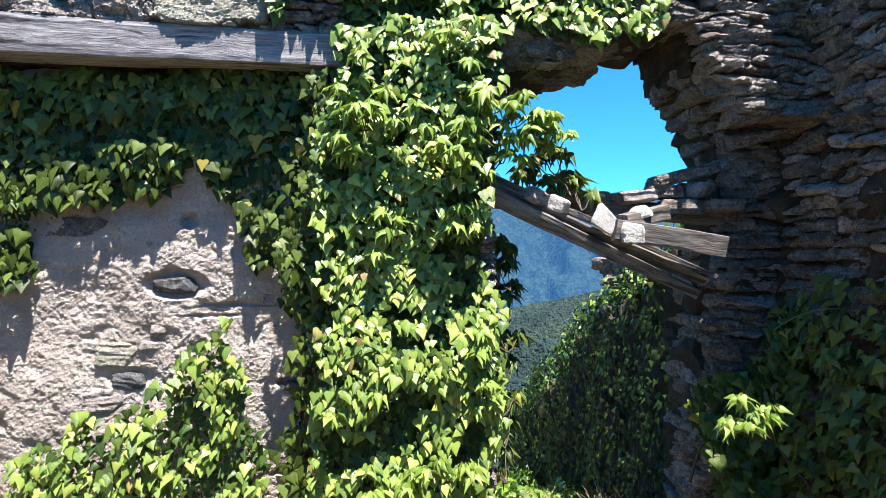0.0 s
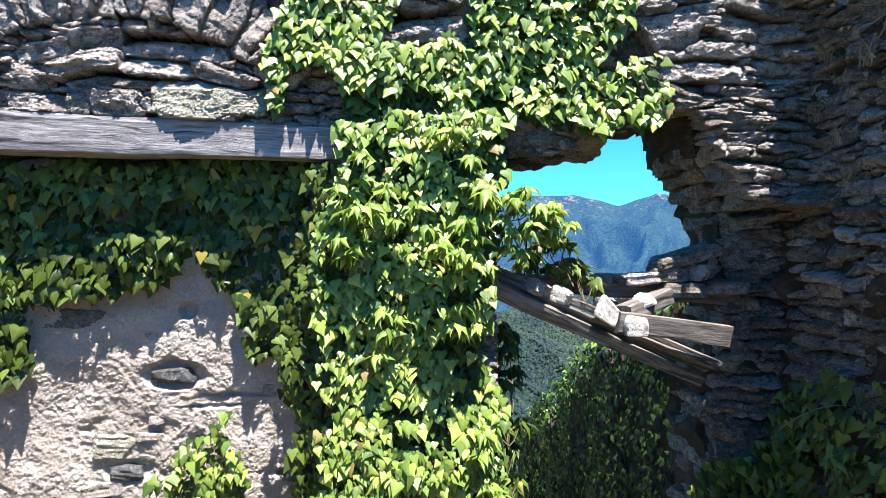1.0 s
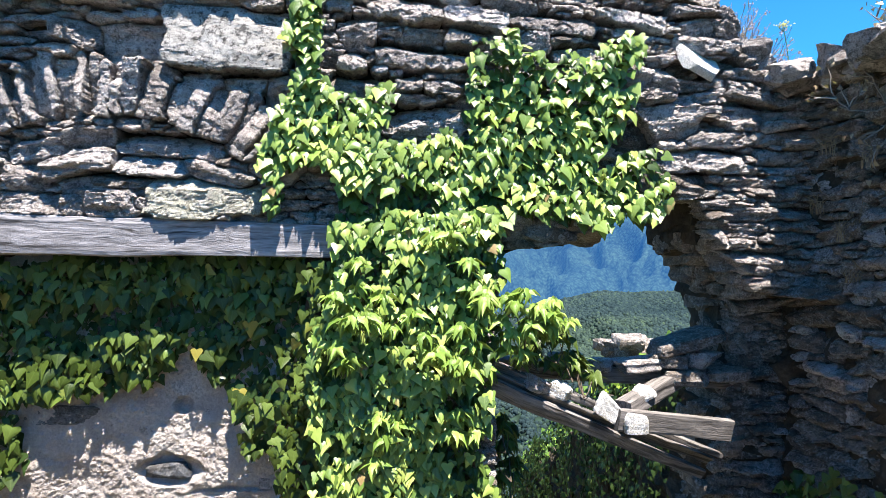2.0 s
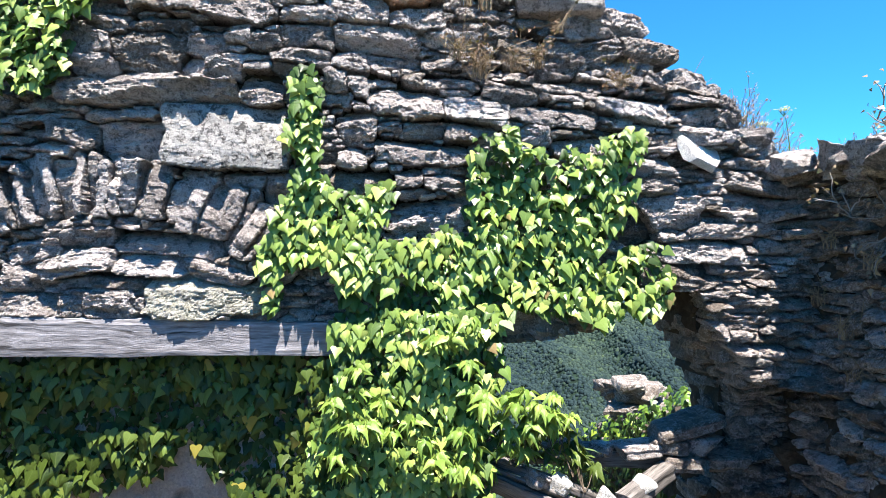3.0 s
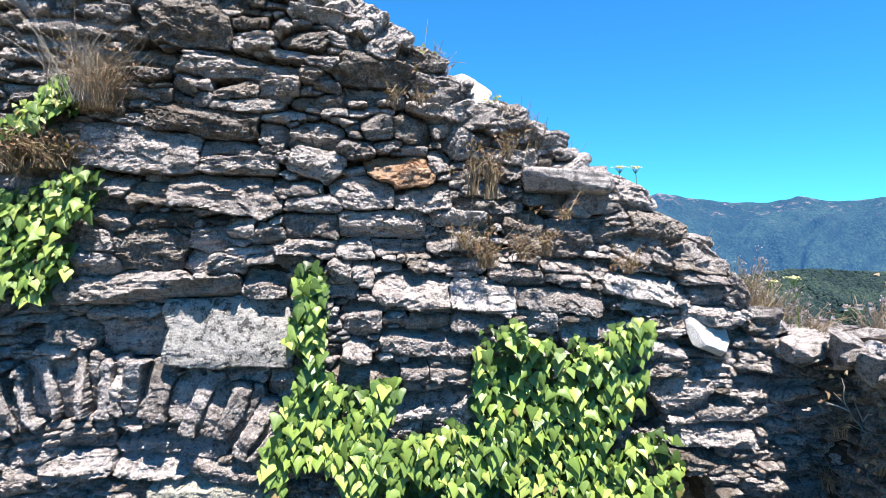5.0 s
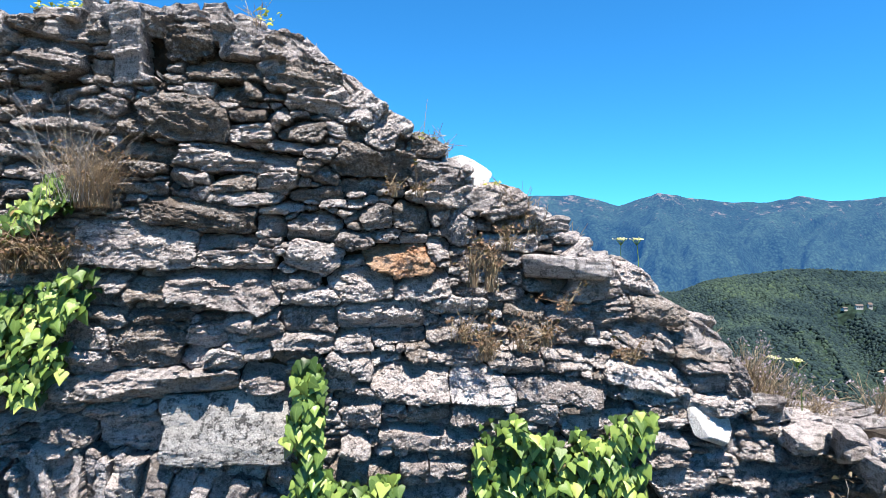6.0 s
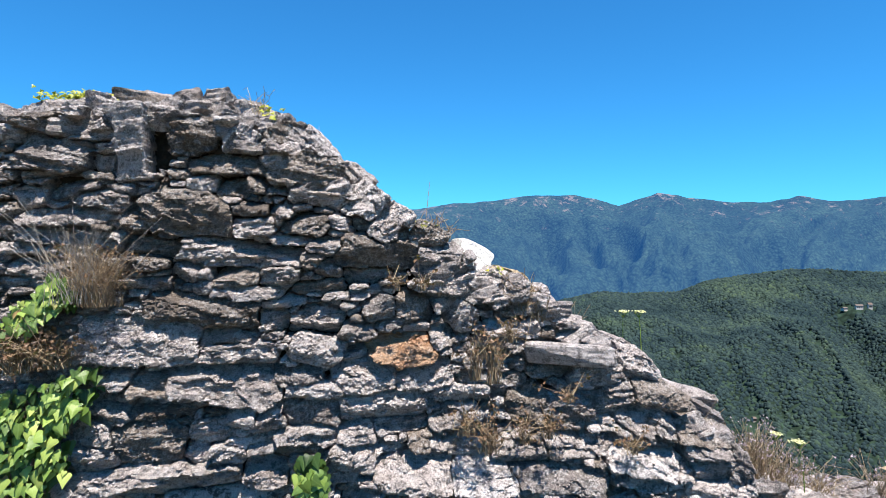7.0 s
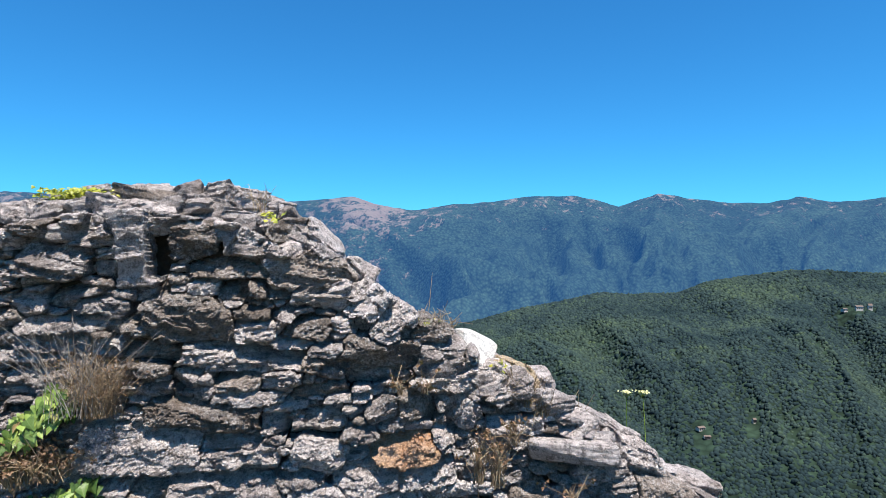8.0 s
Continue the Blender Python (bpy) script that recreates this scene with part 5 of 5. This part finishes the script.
    return root


STRIP = [(-0.65, 4.07), (-0.57, 4.01), (-0.55, 3.48), (-0.74, 3.48), (-0.74, 3.86)]
SHOULDER = [(-0.75, 3.49), (-0.25, 3.48), (-0.29, 3.21), (-0.38, 2.96), (-0.51, 2.96), (-0.59, 3.10), (-0.75, 3.10), (-0.81, 2.86), (-0.88, 2.91), (-0.86, 3.31)]
LINTEL = [(0.15, 3.74), (0.31, 3.77), (0.51, 3.68), (0.55, 3.59), (0.65, 3.71), (0.80, 3.68), (0.94, 3.77), (1.07, 3.75), (1.03, 3.62), (0.90, 3.50), (1.03, 3.47), (1.00, 3.40), (0.88, 3.27), (0.80, 3.19), (0.80, 3.10), (1.06, 3.19), (1.18, 3.19), (1.12, 2.84), (0.94, 2.86), (0.74, 2.79), (0.51, 2.82), (0.28, 2.93), (0.17, 3.32)]
MIDDLE = [(-0.30, 3.18), (0.06, 3.26), (0.28, 3.29), (0.33, 2.91), (0.25, 2.82), (0.28, 2.63), (-0.16, 2.64), (-0.48, 2.64), (-0.56, 2.75), (-0.48, 2.99), (-0.38, 3.13)]
PILLAR = [(-0.55, 2.86), (0.25, 2.90), (0.28, 2.59), (0.25, 2.02), (0.19, 1.83), (0.25, 1.38), (0.28, 1.15), (0.25, 0.42), (-0.66, 0.47), (-0.6, 1.0), (-0.58, 1.5), (-0.62, 2.0), (-0.60, 2.37), (-0.55, 2.62)]
NICHE = [(-2.30, 2.64), (-0.6, 2.69), (-0.58, 0.45), (-0.82, 0.45), (-0.79, 0.77), (-0.66, 1.03), (-0.68, 1.17), (-0.74, 1.36), (-0.91, 1.51), (-1.00, 1.77), (-1.20, 2.06), (-1.31, 2.15), (-1.53, 1.97), (-1.75, 1.97), (-2.04, 1.89), (-2.12, 1.55), (-2.30, 1.49)]
LOWER = [(-2.16, 0.41), (-2.16, 0.64), (-2.08, 0.72), (-1.92, 0.69), (-1.81, 0.94), (-1.73, 0.77), (-1.59, 0.91), (-1.51, 1.08), (-1.43, 0.87), (-1.40, 1.11), (-1.29, 1.25), (-1.15, 1.25), (-1.09, 1.42), (-1.06, 0.95), (-0.92, 0.77), (-0.90, 0.36)]
LEFT = [(-2.11, 4.38), (-1.82, 4.41), (-1.72, 4.50), (-1.61, 4.48), (-1.64, 4.32), (-1.77, 4.26), (-1.70, 4.05), (-1.87, 3.89), (-2.11, 3.92)]
LEFT2 = [(-1.89, 4.93), (-1.80, 4.97), (-1.72, 4.88), (-1.77, 4.78), (-1.87, 4.70), (-1.99, 4.59), (-2.02, 4.64)]
RIGHTLOW = [(1.89, 1.35), (2.02, 1.47), (2.02, 0.31), (1.45, 0.34), (1.45, 0.93), (1.82, 1.08)]
JAMB = [(-0.8, 0.45), (-0.82, 0.8), (-0.72, 1.1), (-0.76, 1.4), (-0.86, 1.6), (-0.84, 2.0), (-0.72, 2.3), (-0.66, 2.62), (-0.5, 2.62), (-0.5, 0.45)]
RIGHT_SIDE = [(-0.05, 1.35), (0.25, 1.55), (0.6, 1.6), (1.2, 1.5), (1.2, 0.2), (-0.05, 0.2)]

ivy("bright green ivy climbing the pillar beside the doorway", [PILLAR], [5300], FRONT, 0.05, 0.25, 0.056, IVY, 1, 9)
ivy("sunlit ivy spreading over the lintel and upper wall", [MIDDLE, LINTEL, SHOULDER, STRIP], [900, 1330, 600, 270], FRONT, 0.03, 0.12, 0.062, IVY, 2, 4)
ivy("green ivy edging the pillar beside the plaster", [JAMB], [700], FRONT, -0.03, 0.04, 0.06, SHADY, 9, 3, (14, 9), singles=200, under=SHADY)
ivy("ivy under the timber beam, coloured dark green for its shade", [NICHE], [2300], FRONT, -0.215, -0.13, 0.07, SHADY, 3, 4, (14, 11), under=HEDGE_SHADE)
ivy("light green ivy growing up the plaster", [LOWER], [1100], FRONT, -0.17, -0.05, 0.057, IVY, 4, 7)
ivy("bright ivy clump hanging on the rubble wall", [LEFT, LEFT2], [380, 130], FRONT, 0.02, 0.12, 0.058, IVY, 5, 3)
ivy("ivy at the wall foot, coloured dark for the corner's shade", [RIGHTLOW], [800], FRONT, -0.2, 0.12, 0.064, SHADY, 6, 4, singles=200, under=SHADY)
ivy("ivy on the side wall's foot, coloured dark for its shade", [RIGHT_SIDE], [1300], SIDE, 0.0, 0.14, 0.064, SHADY, 7, 4, singles=200, under=SHADY)


def rosettes(label, centres, size, material, seed, face=FRONT, per=60, spreads=0.09, foot=None):
    """Flowering ivy shoots: tufts of narrow, light leaves that stand out from the wall."""
    rng = np.random.default_rng(seed)
    root = thing("flowering_ivy", label, "ivy", face.at(*centres[0]))
    base = np.array(root.location)
    blades = [leaf_mesh("leaf", LANCE_V * (1, s, 1), LEAF_F, material) for s in (0.5, 1.2, 2.2)]
    for u, d, z in centres:
        n = per // 4
        for k in range(4):
            c = np.array(face.at(u + rng.normal(0, spreads * 0.7), d + rng.normal(0, 0.03), z + rng.normal(0, spreads * 0.7)))
            yaw = rng.uniform(-120, 120, n)
            pitch = rng.uniform(10, 85, n)
            out = np.column_stack((np.sin(np.radians(yaw)) * np.sin(np.radians(pitch)), -np.cos(np.radians(yaw)) * np.sin(np.radians(pitch)), np.cos(np.radians(pitch)) * 0.5))
            places = c + out * rng.uniform(0.005, 0.05, (n, 1)) - base
            rots = turns(-pitch * 0.95, rng.normal(0, 28, n), yaw)
            start = np.array(face.at(*foot)) if foot else np.array(face.at(u, 0.02, z - 0.1))
            if foot and (k or (u, d, z) != centres[0]):
                start = np.array(face.at(*centres[0])) * 0.6 + np.array(face.at(*foot)) * 0.4
            line = np.array([start, start * 0.6 + c * 0.4 + (0, 0, -0.02), start * 0.25 + c * 0.75, c])
            shoot = part("shoot", tubes([line - base], 0.004, 0.002).mesh("shoot", STEM, True), root)
            for i in range(n):
                m = Matrix.LocRotScale(Vector(places[i]), Matrix(rots[i].tolist()).to_quaternion(), Vector((size * rng.uniform(0.65, 1.25),) * 3))
                part("leaf", blades[i % 3], shoot, m=m)


rosettes("light green flowering ivy shoots standing out from the pillar", [(-0.38, 0.27, 2.5), (-0.48, 0.25, 2.38), (-0.36, 0.28, 2.36), (0.03, 0.2, 2.72), (0.13, 0.24, 2.31), (0.05, 0.25, 2.17), (-0.02, 0.24, 2.24), (-0.5, 0.25, 2.22)], 0.062, YOUNG, 21)
rosettes("light green flowering ivy shoots reaching into the doorway", [(0.24, 0.2, 2.38), (0.33, 0.16, 2.44), (0.42, 0.13, 2.34), (0.52, 0.08, 2.38), (0.3, 0.15, 2.26), (0.2, 0.2, 2.5), (0.42, 0.1, 2.24), (0.6, 0.05, 2.34)], 0.062, YOUNG, 22)
rosettes("pale green ivy shoots low on the pillar", [(0.16, 0.2, 1.25), (0.11, 0.2, 1.85), (-0.27, 0.2, 1.8), (0.11, 0.24, 0.69), (-0.16, 0.25, 0.67), (-0.37, 0.25, 0.6), (0.2, 0.2, 0.95), (-0.4, 0.22, 1.0)], 0.058, YOUNG, 23)
rosettes("ivy shoots hanging in the doorway, coloured dark for its shade", [(0.5, -0.1, 2.16), (0.6, -0.1, 2.2), (0.68, -0.1, 2.1), (0.74, -0.08, 2.02), (0.33, -0.2, 1.75), (0.36, -0.15, 1.6), (0.36, -0.2, 1.45), (0.34, -0.2, 1.28), (0.33, -0.2, 1.12), (0.32, -0.25, 0.95), (0.33, -0.25, 0.78), (0.34, -0.25, 0.6)], 0.075, SHADY, 24)
rosettes("sunlit ivy sprig rising from the wall foot", [(1.3, 0.62, 1.02), (1.22, 0.62, 0.93), (1.37, 0.6, 0.95)], 0.048, YOUNG, 25, per=48, spreads=0.05, foot=(1.7, 0.45, 0.6))
rosettes("low sunlit ivy sprig at the wall foot", [(1.4, 0.7, 0.56), (1.3, 0.7, 0.52)], 0.048, YOUNG, 26, per=48, spreads=0.05, foot=(1.6, 0.5, 0.2))
rosettes("half-shaded ivy sprig beside the side wall", [(1.84, 0.42, 1.2)], 0.055, SHADY, 27, per=40, spreads=0.06, foot=(1.95, 0.2, 0.9))


# ---- ivy-grown wall behind the doorway ----
BACK = Face(2.25, 4.1, 99.0)
BACK.out = -BACK.out


def back_top(u):
    return np.interp(-u, (-6.6, -5.5, -4.0, -3.2, -2.6, -1.5, 0.0), (-1.1, -0.55, 0.4, 1.0, 1.2, 1.75, 2.2)) if np.ndim(u) else float(np.interp(-u, (-6.6, -5.5, -4.0, -3.2, -2.6, -1.5, 0.0), (-1.1, -0.55, 0.4, 1.0, 1.2, 1.75, 2.2)))


v, f = slab(BACK, lambda u, z: z < back_top(u) - 0.1, 0.0, 6.6, -2.4, 2.3, 0.1, -0.1, -0.6, 0.06, 33)
wall_back = tagged(new("wall_back", mesh_of("wall_back", v, f, EARTH)), "broken rubble wall behind the doorway, overgrown with ivy", "wall", kind="structure")
lump = Join()
for k in range(60):
    w = stone_rng.uniform(0.25, 0.5)
    p, q = rock(w, w * 0.8, w * stone_rng.uniform(0.25, 0.45), int(stone_rng.integers(1 << 20)), 0.04)
    lump.put(moved(p, pose(2.2 + stone_rng.uniform(-0.2, 0.2) * (1.7 - k / 60), 6.95 + stone_rng.uniform(-0.2, 0.4), 0.7 + 0.95 * (k / 60) + stone_rng.uniform(-0.04, 0.04), 0, stone_rng.uniform(-6, 6), stone_rng.uniform(0, 360))), q)
part("stump_stones", lump.mesh("stump_stones", DARK), wall_back, "sunlit stump of piled stones", kind="stuff")

rng = np.random.default_rng(8)
hedge = thing("ivy", "dense ivy over the wall behind, coloured dark for shade and bright along its sunlit top", "ivy", (2.0, 6.5, -0.6))
# Face leaves coloured dark for shade, top leaves bright for sun.
for n, over, material in ((9000, False, HEDGE_SHADE), (2000, True, BUSH)):
    u = rng.uniform(-0.1, 6.7, n)
    top = back_top(u)
    if over:
        z, d = top + rng.uniform(-0.14, 0.14, n) + 0.08 * vnoise(np.column_stack((u * 3, 0 * u, 0 * u)), 5), rng.uniform(-0.6, 0.14, n)
    else:
        z = top - rng.random(n) ** 0.9 * (top + 2.6)
        d = 0.02 + 0.22 * (0.5 + 0.5 * fbm(np.column_stack((u * 1.6, z * 1.6, 0 * u)), 77, 3)) + rng.uniform(0, 0.08, n)
    places = BACK.many(u, d, z)
    rot = turns(-rng.normal(40 if over else 10, 20 if over else 9, n), rng.normal(0, 30, n), -81 + rng.normal(10, 30, n))
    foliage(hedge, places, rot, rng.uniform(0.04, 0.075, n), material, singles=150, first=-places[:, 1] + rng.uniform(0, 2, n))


# ---- dry plants ----
def tuft(name, label, category, at, count, length, width, materials, seed, heads=None, droop=0.3, group="", radius=0.0022):
    """A tuft of stalks from one root, with heads on some of them."""
    r = np.random.default_rng(seed)
    root = thing(name, label, category, at, group)
    lines, tips = [], []
    for _ in range(count):
        a = r.uniform(0, 2 * math.pi)
        lean = np.array((math.cos(a), math.sin(a), 0)) * r.uniform(0.1, 1) * width
        hgt = length * r.uniform(0.45, 1.0)
        t = np.linspace(0, 1, 6)[:, None]
        foot = np.append(r.normal(0, width * 0.2, 2), -0.03)
        line = foot + lean * t ** 1.4 + np.array((0, 0, 1)) * hgt * (t - droop * t ** 2.5) + r.normal(0, 0.01, (6, 3)) * t
        lines.append(line)
        tips.append(line[-1])
        if r.random() < 0.5:
            k = r.integers(2, 5)
            lines.append(np.linspace(line[k], line[k] + r.normal(0, 0.05, 3) + (0, 0, 0.05), 4))
            tips.append(lines[-1][-1])
    part("stalks", tubes(lines, radius, radius * 0.5, 3).mesh("stalks", materials[0], True), root, kind="stuff")
    if heads:
        material, size, share = heads
        pick = [t for t in tips if r.random() < share]
        if pick:
            pick = np.repeat(np.array(pick), 5, axis=0)
            pick = pick + r.normal(0, size * 0.5, pick.shape)
            m = len(pick)
            v = np.einsum("nij,kj->nki", turns(r.uniform(-180, 180, m), r.uniform(-180, 180, m), r.uniform(-180, 180, m)), LEAF_V) * (size * r.uniform(0.5, 1, m))[:, None, None] + pick[:, None, :]
            fc = LEAF_F[None] + (np.arange(m) * len(LEAF_V))[:, None, None]
            part("heads", mesh_of("heads", v.reshape(-1, 3), fc.reshape(-1, 3), material), root, kind="stuff")
    return root


dry = "dry tufts on the wall"
tuft("dry_shrub", "bushy dry brown shrub rooted in the rubble wall", "shrub", FRONT.at(-1.63, 0.05, 4.8), 240, 0.32, 0.2, [STRAW], 1, (RUSSET, 0.016, 0.2), 0.1, dry, 0.0014)
tuft("dry_shrub", "wispy bare grey twigs above the dry shrub", "shrub", FRONT.at(-1.68, 0.06, 4.82), 90, 0.56, 0.34, [TWIG], 2, None, 0.1, dry, 0.0015)
tuft("dry_grass", "tawny dead grass on the wall ledge", "grass", FRONT.at(-1.85, 0.05, 4.52), 120, 0.22, 0.2, [STRAW], 3, (RUSSET, 0.025, 0.4), 0.3, dry)
tuft("dry_grass", "tawny dead grass on the wall ledge", "grass", FRONT.at(-2.0, 0.05, 4.5), 90, 0.24, 0.2, [STRAW], 4, (RUSSET, 0.025, 0.4), 0.3, dry)
for k, (u, z, l, w, c) in enumerate(((0.13, 4.42, 0.3, 0.06, 40), (0.22, 4.4, 0.34, 0.08, 46), (0.08, 4.15, 0.16, 0.1, 40), (0.2, 4.06, 0.18, 0.1, 50), (0.38, 4.1, 0.16, 0.09, 40), (0.5, 4.12, 0.14, 0.08, 26), (0.93, 4.03, 0.12, 0.08, 30), (0.6, 4.3, 0.1, 0.05, 24), (-0.25, 4.86, 0.1, 0.04, 14), (-0.13, 4.86, 0.12, 0.04, 16), (0.3, 4.6, 0.14, 0.07, 26))):
    tuft("dry_grass", "small tuft of dry brown grass in a wall joint", "grass", FRONT.at(u, 0.03, z), c, l, w, [STRAW], 10 + k, (RUSSET, 0.022, 0.25), 0.25, dry)
for k, (u, d, z, l, w, c) in enumerate(((1.72, -0.25, 3.76, 0.36, 0.2, 90), (1.85, -0.3, 3.7, 0.3, 0.2, 80), (1.98, -0.35, 3.66, 0.26, 0.2, 60), (2.2, -0.3, 3.64, 0.2, 0.2, 40), (2.5, -0.2, 3.6, 0.3, 0.2, 60))):
    tuft("flowering_weed", "dry weed with small lilac-brown flower heads on the wall top", "weed", FRONT.at(u, d, z), c, l, w, [STRAW], 40 + k, (LILAC, 0.013, 0.4), 0.05, "weeds on the wall top")
for k, (u, d, z, l, c) in enumerate(((0.42, -0.16, 4.74, 0.2, 60), (0.5, -0.18, 4.68, 0.18, 56), (0.34, -0.16, 4.78, 0.14, 40), (0.02, -0.3, 5.1, 0.14, 20), (-0.95, -0.2, 5.75, 0.2, 12), (-0.72, -0.3, 5.56, 0.1, 14), (1.35, -0.2, 4.02, 0.14, 30), (-0.05, -0.25, 5.16, 0.12, 18), (0.7, -0.3, 4.58, 0.12, 24))):
    tuft("dry_grass", "straw-coloured grass tuft on the broken crest", "grass", FRONT.at(u, d, z), c, l, 0.08, [STRAW], 60 + k, None, 0.3, dry)


def umbel(x, y, z, height, seed):
    """A tall stalk with a flat cream flower head."""
    r = np.random.default_rng(seed)
    root = thing("umbel_flower", "tall green stalk with a flat cream flower head", "flower", (x, y, z), "cream flowers on the wall top")
    lean = r.uniform(-0.04, 0.04)
    line = [(lean * t * t, 0, height * t) for t in np.linspace(0, 1, 6)]
    part("stalk", tubes([line], 0.003, 0.002).mesh("stalk", BUSH, True), root)
    top = np.array(line[-1])
    rays = [np.array((top - (0, 0, 0.03), top + (0.03 * math.cos(a), 0.03 * math.sin(a), 0.01))) for a in np.arange(0, 6.28, 0.6)]
    part("ray", tubes(rays, 0.0015, 0.001, 3).mesh("ray", BUSH), root)
    m = 60
    c = top + np.column_stack((r.normal(0, 0.018, m), r.normal(0, 0.018, m), 0.012 + r.normal(0, 0.004, m)))
    v = np.einsum("nij,kj->nki", turns(r.uniform(50, 120, m), r.uniform(-30, 30, m), r.uniform(-180, 180, m)), LEAF_V) * 0.012 + c[:, None, :]
    fc = LEAF_F[None] + (np.arange(m) * len(LEAF_V))[:, None, None]
    part("flower_head", mesh_of("flower_head", v.reshape(-1, 3), fc.reshape(-1, 3), PETAL), root, "cream flat flower head")


umbel(1.1, 3.94, 4.2, 0.43, 1)
umbel(1.22, 3.94, 4.2, 0.43, 2)
umbel(1.98, 3.5, 3.68, 0.27, 3)
umbel(1.92, 3.75, 3.7, 0.22, 4)


def crest_ivy(label, u, d, z, count, wide, seed):
    """A low cushion of yellow-green leaves on the crest."""
    r = np.random.default_rng(seed)
    root = thing("creeper", label, "creeper", FRONT.at(u, d, z), "creepers on the crest")
    pts = FRONT.many(u + np.clip(r.normal(0, wide, count), -1.7 * wide, 1.7 * wide), d + r.normal(0, 0.05, count), z + r.uniform(0.0, 0.05, count))
    rot = turns(-r.uniform(30, 95, count), r.normal(0, 30, count), r.uniform(-120, 120, count))
    foliage(root, pts, rot, r.uniform(0.016, 0.028, count), MELLOW, singles=120)


crest_ivy("low yellow-green creeper on the wall's highest stones", -1.88, -0.38, 5.795, 460, 0.11, 1)
crest_ivy("small yellow-green creeper on the crest", -0.12, -0.22, 5.13, 26, 0.04, 2)
crest_ivy("small yellow-green creeper on the crest", -0.85, 0.0, 5.66, 18, 0.03, 3)
crest_ivy("small yellow-green creeper on the crest", 0.28, -0.2, 4.9, 14, 0.03, 4)
crest_ivy("small yellow-green creeper on the crest", 0.72, -0.25, 4.56, 14, 0.03, 5)


def bare_bush(x, y, z, seed):
    """A thorny, nearly leafless bush with a few turning leaves."""
    r = np.random.default_rng(seed)
    root = thing("bare_bush", "nearly leafless grey bush with few yellowing leaves", "bush", (x, y, z))
    lines, tips = [], []

    def grow(p, way, length, depth):
        k = 6
        pts = [p]
        for _ in range(k):
            way = way + r.normal(0, 0.22, 3)
            way = way / np.linalg.norm(way)
            pts.append(pts[-1] + way * length / k)
        lines.append(np.array(pts))
        tips.append(pts[-1])
        if depth:
            for _ in range(3):
                grow(pts[r.integers(2, k)], way + r.normal(0, 0.7, 3), length * 0.6, depth - 1)

    for w in ((-0.7, -0.1, 0.25), (-0.35, 0, 0.8), (0.1, -0.2, 1.0), (-0.6, -0.4, -0.2), (-0.2, -0.3, 0.5)):
        grow(np.zeros(3), np.array(w, float), 0.34, 2)
    part("branches", tubes(lines, 0.004, 0.0015).mesh("branches", TWIG, True), root, kind="stuff")
    pts = np.array(tips)
    pts = np.repeat(pts, 2, axis=0)
    m = len(pts)
    foliage(root, pts + r.normal(0, 0.02, pts.shape) + np.array(root.location), turns(-r.uniform(0, 90, m), r.uniform(-60, 60, m), r.uniform(-180, 180, m)), r.uniform(0.015, 0.032, m), STRAW, singles=100)


bare_bush(2.3, 3.05, 3.66, 4)
bare_bush(2.12, 2.75, 3.35, 9)

# a dry bent stem standing out from the shaded corner
stem = thing("bent_stem", "pale dry stem arching out of the shaded ivy", "stem", (2.0, 3.1, 1.38))
t = np.linspace(0, 1, 9)
part("stalk", tubes([np.column_stack((0.05 - 0.42 * t, -0.05 - 0.1 * t, 0.03 + 0.02 * np.sin(t * 3) - 0.09 * t ** 2))], 0.004, 0.003).mesh("stalk", STRAW, True), stem)
tuft("dry_grass", "tall pale dry grass behind the doorway", "grass", (1.9, 7.5, 0.1), 60, 1.1, 0.25, [STRAW], 90, None, 0.15, radius=0.006)
tuft("tall_grass", "tall dry grass on the slope behind", "grass", (1.5, 5.6, -0.85), 130, 0.4, 0.4, [STRAW], 91, None, 0.3, radius=0.004)
tuft("tall_grass", "tall dry grass on the slope behind", "grass", (1.2, 6.6, -1.3), 160, 0.4, 0.6, [STRAW], 92, None, 0.3, radius=0.004)


def leafy_bush(x, y, z, r, count, seed):
    """A low leafy bush with an uneven outline."""
    g = np.random.default_rng(seed)
    root = thing("bush", "low leafy green bush on the slope behind the doorway", "bush", (x, y, z), "bushes on the slope")
    way = g.normal(size=(count, 3))
    way[:, 2] = np.abs(way[:, 2])
    way /= np.linalg.norm(way, axis=1, keepdims=True)
    rad = r * (0.75 + 0.3 * vnoise(way * 2.4 + seed, seed) + g.uniform(-0.2, 0.12, count))
    pts = way * rad[:, None] + np.array((x, y, z))
    foliage(root, pts, turns(-g.normal(35, 25, count), g.normal(0, 30, count), g.uniform(-90, 90, count)), g.uniform(0.06, 0.12, count), BUSH, singles=60)
    for k in range(4):
        tip = way[k] * r * 0.8
        part("branch", tubes([np.array([(0, 0, -0.2), tip * 0.5, tip])], 0.02, 0.008).mesh("branch", TWIG, True), root)


leafy_bush(1.15, 8.6, -2.1, 0.75, 900, 1)
leafy_bush(0.95, 9.6, -2.6, 0.8, 800, 2)
leafy_bush(1.45, 7.4, -1.6, 0.6, 700, 3)

for k, (u, z, l) in enumerate(((0.12, 2.9, 0.22), (0.3, 2.75, 0.2), (0.2, 3.2, 0.2), (0.45, 3.1, 0.25), (0.35, 2.55, 0.16))):
    tuft("wall_grass", "thin grass tuft on the shaded side wall", "grass", SIDE.at(u, 0.03, z), 16, l, 0.08, [STRAW], 120 + k, None, 0.5, "grass on the side wall")
